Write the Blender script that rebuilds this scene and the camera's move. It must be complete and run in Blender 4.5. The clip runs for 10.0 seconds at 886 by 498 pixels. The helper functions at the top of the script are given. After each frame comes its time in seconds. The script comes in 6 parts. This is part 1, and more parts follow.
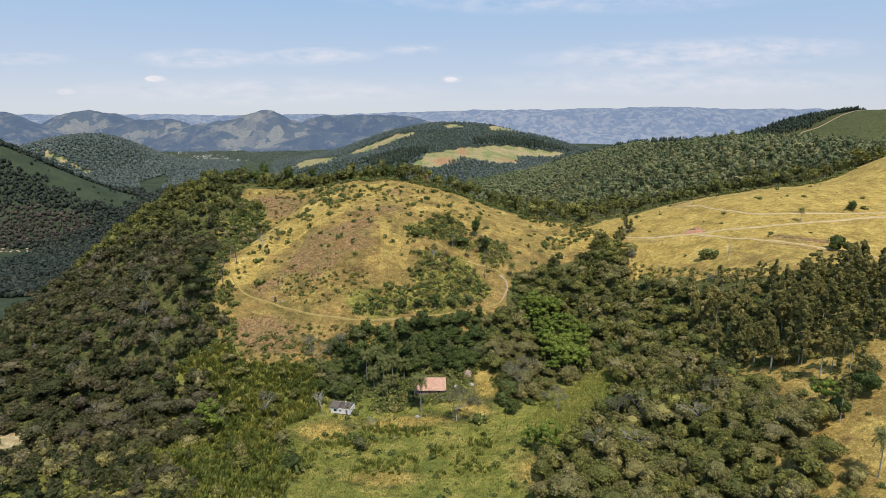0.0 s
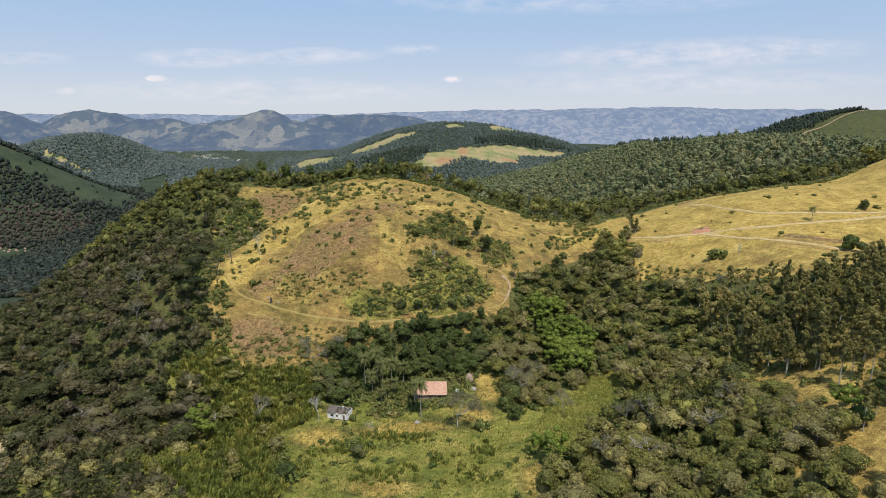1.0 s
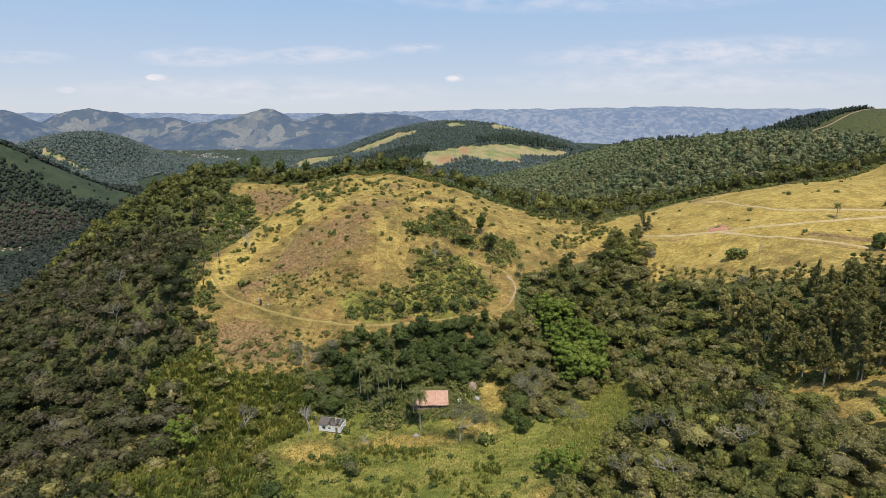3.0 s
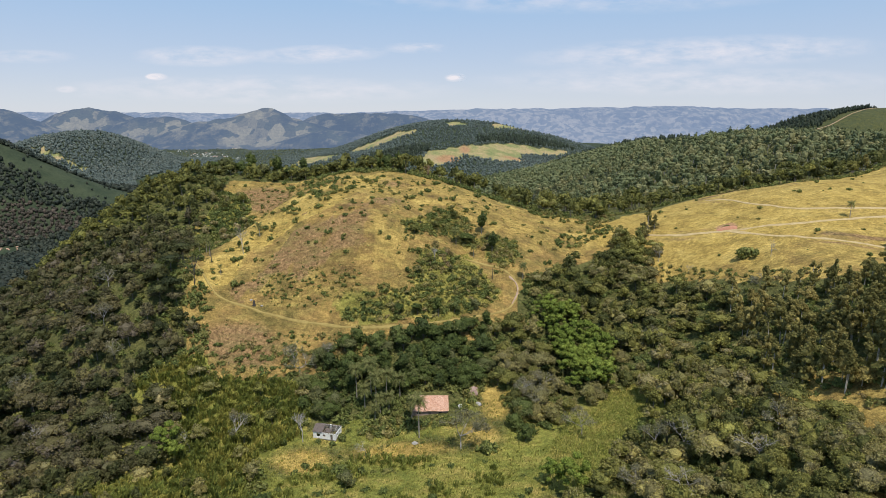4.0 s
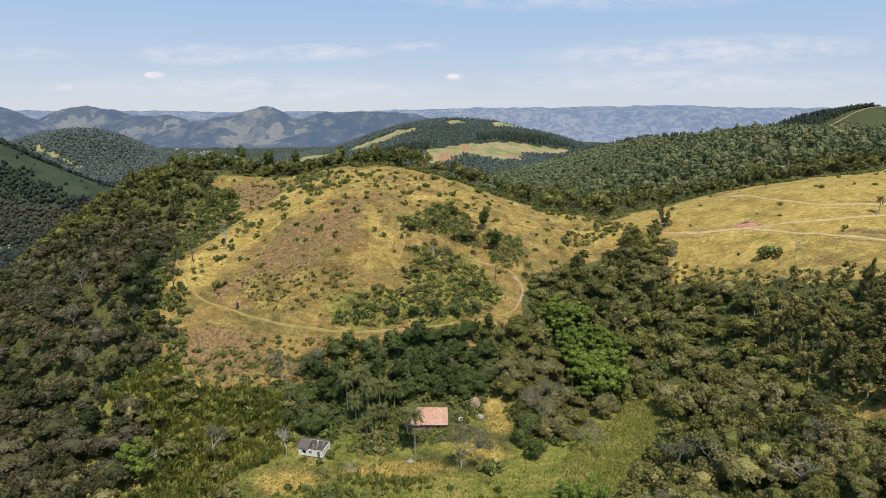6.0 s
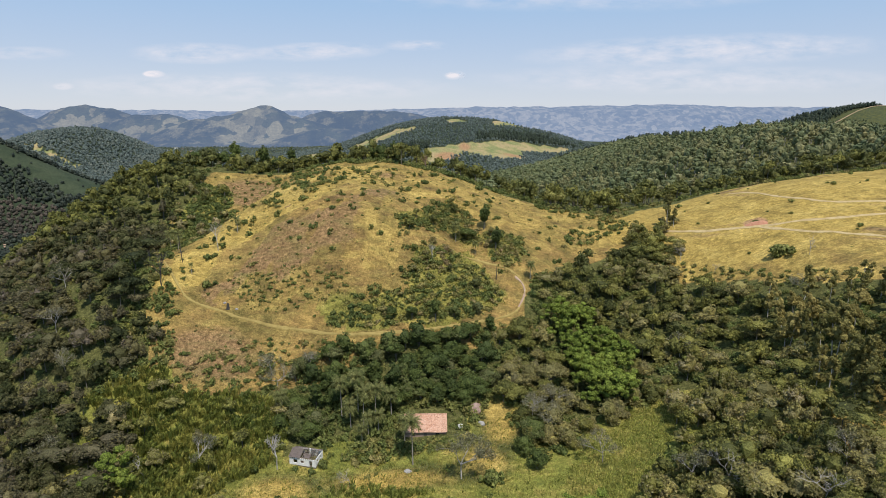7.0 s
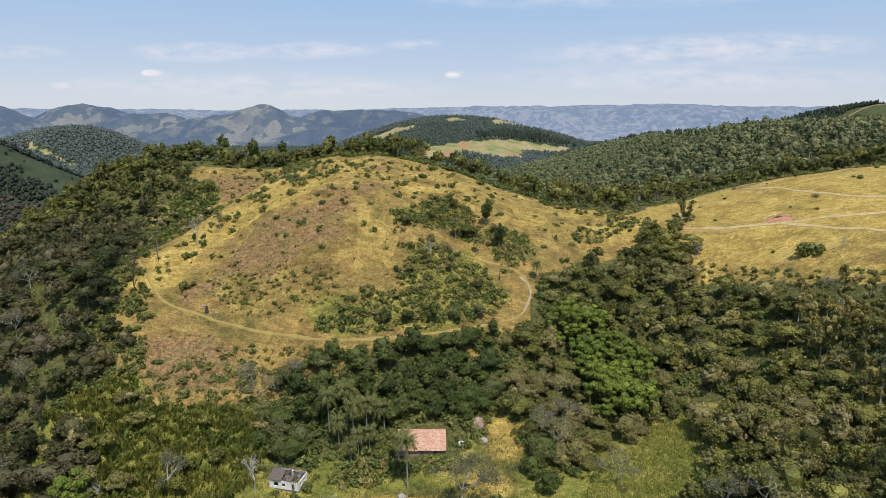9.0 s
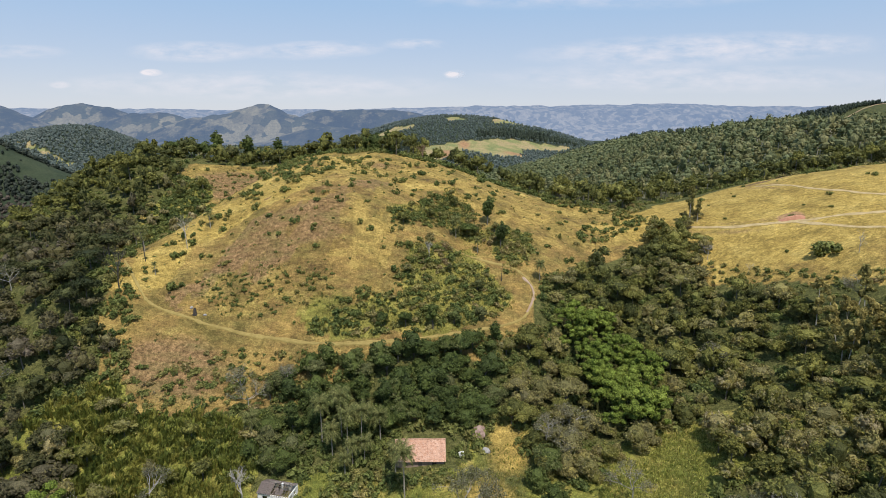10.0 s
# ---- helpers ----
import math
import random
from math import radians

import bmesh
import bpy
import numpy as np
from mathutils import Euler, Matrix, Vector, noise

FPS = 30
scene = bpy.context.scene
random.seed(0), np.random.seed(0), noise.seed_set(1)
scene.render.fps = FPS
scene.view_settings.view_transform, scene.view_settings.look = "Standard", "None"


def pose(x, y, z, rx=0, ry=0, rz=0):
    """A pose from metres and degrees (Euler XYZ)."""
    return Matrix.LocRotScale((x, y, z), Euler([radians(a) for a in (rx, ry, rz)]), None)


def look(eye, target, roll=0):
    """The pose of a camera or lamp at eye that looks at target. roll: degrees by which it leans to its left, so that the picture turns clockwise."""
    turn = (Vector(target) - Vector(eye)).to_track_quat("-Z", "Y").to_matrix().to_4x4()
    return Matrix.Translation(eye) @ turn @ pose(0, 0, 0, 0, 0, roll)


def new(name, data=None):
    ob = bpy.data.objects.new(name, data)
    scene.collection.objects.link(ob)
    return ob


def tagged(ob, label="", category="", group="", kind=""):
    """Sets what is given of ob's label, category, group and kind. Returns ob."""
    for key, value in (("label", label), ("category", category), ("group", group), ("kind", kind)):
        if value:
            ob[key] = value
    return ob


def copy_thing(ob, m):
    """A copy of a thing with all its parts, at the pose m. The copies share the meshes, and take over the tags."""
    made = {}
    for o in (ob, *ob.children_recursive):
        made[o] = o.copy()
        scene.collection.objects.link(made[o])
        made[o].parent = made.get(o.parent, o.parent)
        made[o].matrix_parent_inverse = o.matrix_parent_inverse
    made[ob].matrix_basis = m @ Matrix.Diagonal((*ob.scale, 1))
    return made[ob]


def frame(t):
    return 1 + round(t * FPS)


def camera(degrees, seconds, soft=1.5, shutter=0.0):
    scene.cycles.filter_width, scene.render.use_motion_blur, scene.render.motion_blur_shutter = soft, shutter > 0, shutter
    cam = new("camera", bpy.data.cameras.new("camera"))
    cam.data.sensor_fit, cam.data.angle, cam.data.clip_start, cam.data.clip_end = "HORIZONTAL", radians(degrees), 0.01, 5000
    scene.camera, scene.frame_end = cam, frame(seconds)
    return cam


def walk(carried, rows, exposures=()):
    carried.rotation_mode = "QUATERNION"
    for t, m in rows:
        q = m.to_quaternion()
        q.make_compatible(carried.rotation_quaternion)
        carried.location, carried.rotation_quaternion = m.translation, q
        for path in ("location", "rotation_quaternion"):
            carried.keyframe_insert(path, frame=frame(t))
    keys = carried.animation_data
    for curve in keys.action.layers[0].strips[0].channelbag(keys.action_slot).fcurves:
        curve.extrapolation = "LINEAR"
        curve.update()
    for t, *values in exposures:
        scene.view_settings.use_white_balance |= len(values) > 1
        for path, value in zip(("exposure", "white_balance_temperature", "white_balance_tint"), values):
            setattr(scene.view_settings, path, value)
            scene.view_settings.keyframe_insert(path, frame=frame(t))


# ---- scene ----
cam = camera(74.0, 10.0, soft=0.7)
# seconds, metres right / ahead / up of the first eye, and degrees of yaw, pitch and roll
EYE, TILT = 117.0, -13.20
ROWS = [
    (0, 0.000, 0.000, 0.000, 0.000, 0.000, -0.00),
    (0.5, -0.078, 4.187, -0.187, 0.025, 0.008, -0.03),
    (1, -0.101, 8.494, -0.328, 0.067, 0.025, -0.07),
    (1.5, -0.140, 12.858, -0.507, 0.101, 0.017, -0.09),
    (2, -0.164, 17.333, -0.585, 0.126, 0.008, -0.10),
    (2.5, -0.242, 21.854, -0.702, 0.151, 0.017, -0.12),
    (4, -0.211, 35.875, -1.115, 0.193, 0.000, -0.18),
    (4.5, -0.156, 40.620, -1.264, 0.201, -0.017, -0.19),
    (5, -0.109, 45.374, -1.365, 0.193, -0.042, -0.21),
    (5.5, -0.062, 50.166, -1.482, 0.184, -0.042, -0.24),
    (7, 0.164, 64.549, -2.059, 0.134, -0.092, -0.27),
    (7.5, 0.226, 69.322, -2.254, 0.117, -0.109, -0.27),
    (8, 0.304, 74.057, -2.473, 0.101, -0.117, -0.27),
    (8.5, 0.351, 78.765, -2.629, 0.075, -0.117, -0.27),
    (9, 0.359, 83.510, -2.777, 0.084, -0.101, -0.29),
    (9.5, 0.382, 88.246, -2.941, 0.084, -0.101, -0.30),
    (10, 0.460, 92.953, -3.081, 0.075, -0.092, -0.30),
]
walk(cam, [(t, pose(0, 0, EYE, TILT) @ pose(x, y, z, 90 + pitch, roll, yaw)) for t, x, y, z, yaw, pitch, roll in ROWS])

# ---- world and sun ----
SUN_TO = Vector((0.15, -0.42, 0.895)).normalized()
world = bpy.data.worlds.new("world")
scene.world = world
world.use_nodes = True
_wn = world.node_tree
_sky = _wn.nodes.new("ShaderNodeTexSky")
_sky.sky_type = 'NISHITA'
_sky.sun_disc = False
_sky.sun_elevation = math.asin(SUN_TO.z)
_sky.sun_rotation = math.atan2(SUN_TO.x, SUN_TO.y)
_sky.altitude = 2500
_sky.air_density, _sky.dust_density, _sky.ozone_density = 1.0, 0.3, 1.5
_bg = _wn.nodes["Background"]
_bg.inputs["Strength"].default_value = 0.108
# a hazy summer sky: the clear sky's colours under a veil that is lavender low down and blue higher up
_gaze = _wn.nodes.new("ShaderNodeTexCoord")
_split = _wn.nodes.new("ShaderNodeSeparateXYZ")
_wn.links.new(_gaze.outputs["Generated"], _split.inputs[0])
_veil = _wn.nodes.new("ShaderNodeValToRGB")
_veil.color_ramp.elements[0].color, _veil.color_ramp.elements[1].color = (5.35, 5.75, 6.9, 1), (3.1, 5.3, 8.0, 1)
_veil.color_ramp.elements[0].position, _veil.color_ramp.elements[1].position = 0.03, 0.22
_high = _veil.color_ramp.elements.new(0.6)
_high.color = (3.0, 4.6, 6.9, 1)
_wn.links.new(_split.outputs[2], _veil.inputs[0])
_thin = _wn.nodes.new("ShaderNodeMix")
_thin.data_type = 'RGBA'
_thin.inputs[0].default_value = 0.78
_wn.links.new(_sky.outputs["Color"], _thin.inputs[6])
_wn.links.new(_veil.outputs[0], _thin.inputs[7])
_wn.links.new(_thin.outputs[2], _bg.inputs["Color"])

sun = new("sun", bpy.data.lights.new("sun", 'SUN'))
sun.data.energy, sun.data.angle, sun.data.color = 4.4, radians(0.6), (1.0, 0.95, 0.87)
sun.matrix_world = look(SUN_TO * 500, (0, 0, 0))
scene.view_settings.exposure = 0.0


# ---- noise and plan helpers ----
def lattice(ix, iy, seed):
    h = (ix.astype(np.int64) * 374761393 + iy.astype(np.int64) * 668265263 + seed * 974634777) & 0x7FFFFFFF
    h = ((h ^ (h >> 13)) * 1274126177) & 0x7FFFFFFF
    return ((h ^ (h >> 16)) & 0xFFFF) / 65535.0


def vnoise(x, y, size, seed=0):
    """Smooth value noise, 0 to 1, with lumps of that size."""
    x, y = np.asarray(x, float) / size, np.asarray(y, float) / size
    ix, iy = np.floor(x), np.floor(y)
    fx, fy = x - ix, y - iy
    fx, fy = fx * fx * (3 - 2 * fx), fy * fy * (3 - 2 * fy)
    a, b = lattice(ix, iy, seed), lattice(ix + 1, iy, seed)
    c, d = lattice(ix, iy + 1, seed), lattice(ix + 1, iy + 1, seed)
    return (a * (1 - fx) + b * fx) * (1 - fy) + (c * (1 - fx) + d * fx) * fy


def fbm(x, y, size, seed=0, octaves=4):
    total, gain, norm = 0.0, 1.0, 0.0
    for k in range(octaves):
        total = total + gain * vnoise(x, y, size / 2 ** k, seed + 31 * k)
        norm += gain
        gain *= 0.5
    return total / norm


def inside(x, y, poly):
    x, y = np.asarray(x, float), np.asarray(y, float)
    out = np.zeros(np.broadcast(x, y).shape, bool)
    for (x0, y0), (x1, y1) in zip(poly, poly[1:] + poly[:1]):
        if y0 != y1:
            out ^= ((y0 > y) != (y1 > y)) & (x < (x1 - x0) * (y - y0) / (y1 - y0) + x0)
    return out


def ragged(x, y, poly, amount=7.0, seed=0):
    """Inside a plot whose border wanders."""
    return inside(x + amount * (fbm(x, y, 14, seed + 5) - 0.5) * 2, y + amount * (fbm(x, y, 14, seed + 9) - 0.5) * 2, poly)


def off_line(x, y, line):
    """Metres from a line on the plan."""
    best = np.full(np.broadcast(x, y).shape, 1e9)
    for (x0, y0), (x1, y1) in zip(line, line[1:]):
        dx, dy = x1 - x0, y1 - y0
        k = np.clip(((x - x0) * dx + (y - y0) * dy) / (dx * dx + dy * dy), 0, 1)
        best = np.minimum(best, np.hypot(x - x0 - k * dx, y - y0 - k * dy))
    return best


def rounded_line(line, steps=6):
    """A smooth line through the bends of a track."""
    p = [Vector(q) for q in (line[0], *line, line[-1])]
    out = []
    for a, b, c, d in zip(p, p[1:], p[2:], p[3:]):
        for k in range(steps):
            t = k / steps
            q = 0.5 * ((2 * b) + (c - a) * t + (2 * a - 5 * b + 4 * c - d) * t * t + (3 * b - a - 3 * c + d) * t ** 3)
            out.append((q.x, q.y))
    return out + [tuple(line[-1])]


# ---- the lie of the land: hills and hollows as centre, height, half widths and turn ----
HILLS = []


def hill(x, y, height, wide, deep, turn=0.0):
    HILLS.append((x, y, height, wide, deep, radians(turn)))


VALLEY = -101.9
hill(-49, 424, 104.4, 78, 92, -4)
hill(-115, 267, 29.4, 48, 32, -35)
hill(-185, 439, 84.6, 50, 84, -27)
hill(-50, 310, 30.4, 40, 32, -32)
hill(187, 351, 47.5, 73, 63, 12)
hill(160, 174, 34.4, 52, 56, -1)
hill(-143, 119, 20.4, 58, 49, -4)
hill(56, 336, 29.8, 54, 50, 8)
hill(-44, -50, 114.6, 473, 365, -22)
hill(151, 259, 11.5, 38, 40, 0)
hill(11, 214, -3.3, 61, 40, 2)
hill(-149, 307, 20.7, 38, 50, 1)
hill(-71, 271, -9.7, 49, 37, 4)
hill(76, 318, -16.3, 32, 44, 15)
hill(-108, 225, -13.0, 50, 42, -9)
hill(105, 455, 19.9, 58, 58, -0)
hill(234, 566, 72.1, 140, 146, -0)
hill(368, 883, 91.4, 181, 227, 14)
hill(440, 232, 96.3, 162, 256, -16)
hill(-43, -50, -0.2, 472, 363, -22)
hill(-87, 2328, 154.7, 236, 483, 19)
hill(339, 2313, 76.9, 216, 147, -5)
hill(543, 1459, 80.6, 290, 139, 32)
hill(1515, 2041, 226.2, 459, 222, -17)
hill(823, 808, 133.8, 366, 524, 11)
hill(-1246, 1406, 179.9, 333, 95, -9)
hill(-1333, 2143, 119.6, 235, 165, -14)
hill(-848, 1135, -55.3, 273, 241, 0)
hill(-329, 1750, 49.9, 149, 120, -0)
hill(346, 386, 40, 45, 42)
# the spur of the near hill with the hollow beside it, and the gully in its face
hill(-116, 348, -4, 32, 11, 68)
hill(-112, 376, -9, 30, 13, 78)
hill(-91, 340, 3.5, 46, 8, 68)
hill(9, 316, -4.5, 34, 9, -55)
# shoulders of the far hills
hill(-1120, 1460, 30, 220, 110)
hill(-1190, 2240, 26, 110, 120)
hill(215, 2350, 12, 170, 110)


def land(x, y):
    x, y = np.asarray(x, float), np.asarray(y, float)
    z = np.full(np.broadcast(x, y).shape, VALLEY, float)
    for cx, cy, h, sx, sy, a in HILLS:
        c, s = math.cos(a), math.sin(a)
        z += h * np.exp(-0.5 * ((((x - cx) * c + (y - cy) * s) / sx) ** 2 + ((-(x - cx) * s + (y - cy) * c) / sy) ** 2))
    return z


def ground_z(x, y):
    far = np.clip((np.hypot(x, y) - 1300) / 900, 0, 1)
    return (land(x, y) + 3.0 * (fbm(x, y, 38, 3) - 0.5) + 0.5 * (vnoise(0.8 * x + 0.6 * y, 0.8 * y - 0.6 * x, 6, 8) - 0.5)
            + far * 30 * (fbm(x, y, 420, 17) - 0.5))


# ---- the plan: woods, clearings and tracks ----
WOOD_LEFT = [(-290, 400), (-235, 440), (-190, 450), (-60, 458), (-72, 432), (-110, 430), (-142, 420), (-146, 395), (-140, 360), (-133, 330), (-122, 300), (-112, 276),
             (-102, 250), (-118, 236), (-110, 205), (-150, 178), (-205, 170), (-280, 300)]
CANE_LEFT = [(-96, 252), (-88, 242), (-47, 245), (-50, 217), (-63, 205), (-50, 168), (-44, 120), (-150, 110), (-200, 170), (-150, 190), (-112, 208), (-119, 237)]
WOOD_HOUSE = [(-54, 246), (-50, 257), (-38, 263), (-12, 264), (13, 272), (33, 282), (58, 278), (80, 253), (74, 240), (54, 234), (42, 222), (30, 217), (27, 228), (14, 244), (-8, 246), (-13, 243), (-16, 240), (-38, 242), (-40, 226), (-54, 231)]
BAMBOO = [(42, 285), (55, 288), (58, 278), (69, 267), (67, 252), (60, 237), (52, 233), (48, 240), (44, 251), (44, 263), (38, 270)]
WOOD_RIGHT = [(35, 282), (40, 302), (68, 328), (104, 342), (98, 302), (122, 273), (146, 245), (230, 256), (230, 190), (150, 166), (134, 172), (123, 177), (113, 187), (104, 201), (92, 224), (82, 236), (80, 257), (58, 282)]
WOOD_CORNER = [(76, 328), (92, 346), (106, 352), (113, 350), (112, 336), (104, 318), (96, 306), (84, 306)]
WOOD_LOW = [(66, 212), (86, 186), (102, 165), (100, 147), (97, 134), (92, 100), (24, 100), (26, 138), (32, 166), (48, 188)]
SCRUB_UPPER = [(-21, 315), (-8, 333), (4, 354), (9, 345), (14, 326), (37, 332), (35, 314), (30, 307), (17, 317), (5, 318), (0, 325), (-14, 310)]
SCRUB_FRONT = [(-14, 302), (-5, 307), (10, 315), (21, 303), (29, 298), (28, 293), (11, 278), (-4, 271), (-24, 270), (-38, 271), (-52, 273), (-38, 280), (-25, 281), (-15, 281), (-14, 288), (-12, 296)]
SCRUB_LOW_TREES = [(-88, 240), (-60, 250), (-30, 262), (10, 268), (32, 280), (0, 274), (-40, 266), (-70, 256)]
FACE_SCRUB = [(-80, 291), (-34, 285), (-33, 278), (-55, 273), (-84, 280)]
WEST_SIDE = [(-144, 402), (-126, 402), (-110, 376), (-106, 354), (-118, 326), (-126, 312), (-122, 290), (-112, 262), (-104, 250), (-130, 300)]
MEADOW_PATH = [(19, 192), (20.5, 182), (22.5, 170), (24, 155), (24, 140)]
BROWN_BAND = [(-85, 282), (-89, 296), (-80, 308), (-58, 313), (-43, 329), (-31, 329), (-36, 306), (-55, 300), (-70, 293), (-78, 282)]
GOLD_SPUR = [(-112, 278), (-105, 301), (-102, 314), (-88, 324), (-76, 344), (-62, 350), (-52, 388), (-36, 388), (-32, 368), (-56, 322), (-78, 313), (-92, 304), (-98, 283)]
HILL_TOP = [(-52, 388), (-20, 392), (10, 380), (30, 360), (10, 340), (-20, 335), (-40, 350)]
GOLD_FACE = [(-33, 332), (-20, 318), (-14, 302), (-15, 283), (-30, 285), (-36, 300)]
WOOD_BEHIND = [(-190, 480), (-60, 425), (-48, 400), (10, 405), (40, 412), (62, 385), (92, 382), (140, 402), (190, 400), (290, 416), (430, 470), (640, 600), (720, 1000), (420, 1500), (60, 1500), (-40, 900), (-120, 600)]
CLEARING = [(-52, 220), (-30, 231), (-10, 226), (12, 232), (27, 247), (24, 212), (39, 212), (62, 238), (78, 240), (59, 211), (35, 187), (26, 150), (24, 90), (-46, 90), (-49, 172), (-63, 205)]
LUSH_SIDE = [(26, 150), (30, 205), (6, 226), (10, 244), (16, 248), (27, 247), (45, 236), (60, 240), (84, 240), (112, 218), (104, 205), (84, 206), (66, 214), (46, 190), (34, 168)]
DRY_HILL = [(-104, 250), (-112, 275), (-122, 303), (-132, 335), (-144, 392), (-138, 424), (-80, 430), (-60, 412), (0, 405), (60, 385), (100, 380), (100, 345), (68, 328), (38, 300), (33, 276), (0, 266), (-48, 254), (-85, 236)]
DRY_RIGHT = [(80, 362), (100, 380), (160, 392), (210, 394), (290, 430), (420, 480), (420, 220), (214, 262), (150, 252), (128, 280), (102, 308)]
DRY_LOW = [(96, 208), (106, 208), (118, 192), (140, 182), (190, 176), (190, 90), (88, 90), (92, 140), (97, 164), (95, 188)]
HILL_TRACK = rounded_line([(-113, 292), (-102, 280), (-96, 276), (-81, 273), (-61, 270), (-39, 268), (-12, 270), (13, 277), (28, 287), (34, 298), (32, 305), (23, 310), (5, 311)])
SADDLE_TRACK = rounded_line([(34, 300), (42, 315), (55, 328), (72, 340), (90, 349), (107, 344)])
FIELD_TRACKS = [rounded_line(q) for q in (
    [(150, 372), (157, 360), (164, 340), (182, 323), (217, 319), (243, 321), (320, 335)],
    [(107, 344), (122, 331), (140, 321), (154, 315), (175, 309), (201, 309), (242, 316), (320, 322)],
    [(140, 321), (150, 308), (162, 296), (176, 285), (190, 277), (230, 262)])]
TRACKS = [HILL_TRACK, *FIELD_TRACKS]


# ---- materials ----
def material(name, rough=0.8, spec=0.25):
    m = bpy.data.materials.new(name)
    m.use_nodes = True
    p = m.node_tree.nodes["Principled BSDF"]
    p.inputs["Roughness"].default_value = rough
    p.inputs["Specular IOR Level"].default_value = spec
    return m, m.node_tree, p


def node(nt, kind, **values):
    n = nt.nodes.new(kind)
    for key, value in values.items():
        n.inputs[key].default_value = value
    return n


def noise_at(nt, scale, detail=4.0, rough=0.6, stretch=None):
    co = nt.nodes.new("ShaderNodeTexCoord")
    source = co.outputs["Object"]
    if stretch:
        mp = node(nt, "ShaderNodeMapping", Scale=stretch)
        nt.links.new(source, mp.inputs["Vector"])
        source = mp.outputs["Vector"]
    n = node(nt, "ShaderNodeTexNoise", Scale=scale, Detail=detail, Roughness=rough)
    nt.links.new(source, n.inputs["Vector"])
    return n.outputs["Fac"]


def ramp(nt, source, stops):
    r = nt.nodes.new("ShaderNodeValToRGB")
    while len(r.color_ramp.elements) < len(stops):
        r.color_ramp.elements.new(0.5)
    for e, (at, colour) in zip(r.color_ramp.elements, stops):
        e.position, e.color = at, (*colour, 1) if len(colour) == 3 else colour
    nt.links.new(source, r.inputs["Fac"])
    return r.outputs["Color"]


def blend(nt, fac, a, b, how='MIX'):
    m = nt.nodes.new("ShaderNodeMix")
    m.data_type, m.blend_type = 'RGBA', how
    for socket, value in ((m.inputs[0], fac), (m.inputs[6], a), (m.inputs[7], b)):
        if isinstance(value, (int, float)):
            socket.default_value = value
        elif isinstance(value, tuple):
            socket.default_value = (*value, 1)
        else:
            nt.links.new(value, socket)
    return m.outputs[2]


def maths(nt, how, a, b=0.5, c=0.0):
    m = nt.nodes.new("ShaderNodeMath")
    m.operation = how
    for socket, value in zip(m.inputs, (a, b, c)):
        if isinstance(value, (int, float)):
            socket.default_value = value
        else:
            nt.links.new(value, socket)
    return m.outputs[0]


def bump(nt, p, source, strength, distance):
    b = node(nt, "ShaderNodeBump", Strength=strength, Distance=distance)
    nt.links.new(source, b.inputs["Height"])
    nt.links.new(b.outputs["Normal"], p.inputs["Normal"])


def attribute(nt, name):
    a = nt.nodes.new("ShaderNodeAttribute")
    a.attribute_name = name
    return a.outputs["Fac"]


def leaf_material(name, stops, per_object=False, glow_through=0.4, grain=0.6):
    """Foliage: the tone of each tree picks a green, each spray of leaves varies round it."""
    m, nt, p = material(name, 0.65, 0.2)
    tone = attribute(nt, "tone")
    if per_object:
        info = nt.nodes.new("ShaderNodeObjectInfo")
        tone = maths(nt, 'ADD', tone, maths(nt, 'MULTIPLY', info.outputs["Random"], 0.55))
    geo = nt.nodes.new("ShaderNodeNewGeometry")
    spray = geo.outputs["Random Per Island"]
    tone = maths(nt, 'ADD', tone, maths(nt, 'MULTIPLY', maths(nt, 'SUBTRACT', spray, 0.5), 0.22))
    colour = ramp(nt, tone, stops)
    light = maths(nt, 'MULTIPLY_ADD', noise_at(nt, 0.35, 3), 0.7, 0.62)
    leafy = noise_at(nt, 2.6, 3, 0.7)
    light = maths(nt, 'MULTIPLY', light, ramp(nt, leafy, [(0.36, (0.55, 0.55, 0.55)), (0.64, (1.45, 1.45, 1.45))]))
    bump(nt, p, leafy, 0.7, 0.35)
    light = maths(nt, 'MULTIPLY', light, maths(nt, 'MULTIPLY_ADD', spray, grain, 1 - grain / 2))
    mul = nt.nodes.new("ShaderNodeVectorMath")
    mul.operation = 'SCALE'
    nt.links.new(colour, mul.inputs[0])
    nt.links.new(light, mul.inputs["Scale"])
    nt.links.new(mul.outputs[0], p.inputs["Base Color"])
    if glow_through:
        tr = nt.nodes.new("ShaderNodeBsdfTranslucent")
        nt.links.new(mul.outputs[0], tr.inputs["Color"])
        mix = nt.nodes.new("ShaderNodeMixShader")
        mix.inputs[0].default_value = glow_through
        nt.links.new(p.outputs[0], mix.inputs[1])
        nt.links.new(tr.outputs[0], mix.inputs[2])
        nt.links.new(mix.outputs[0], nt.nodes["Material Output"].inputs["Surface"])
    return m


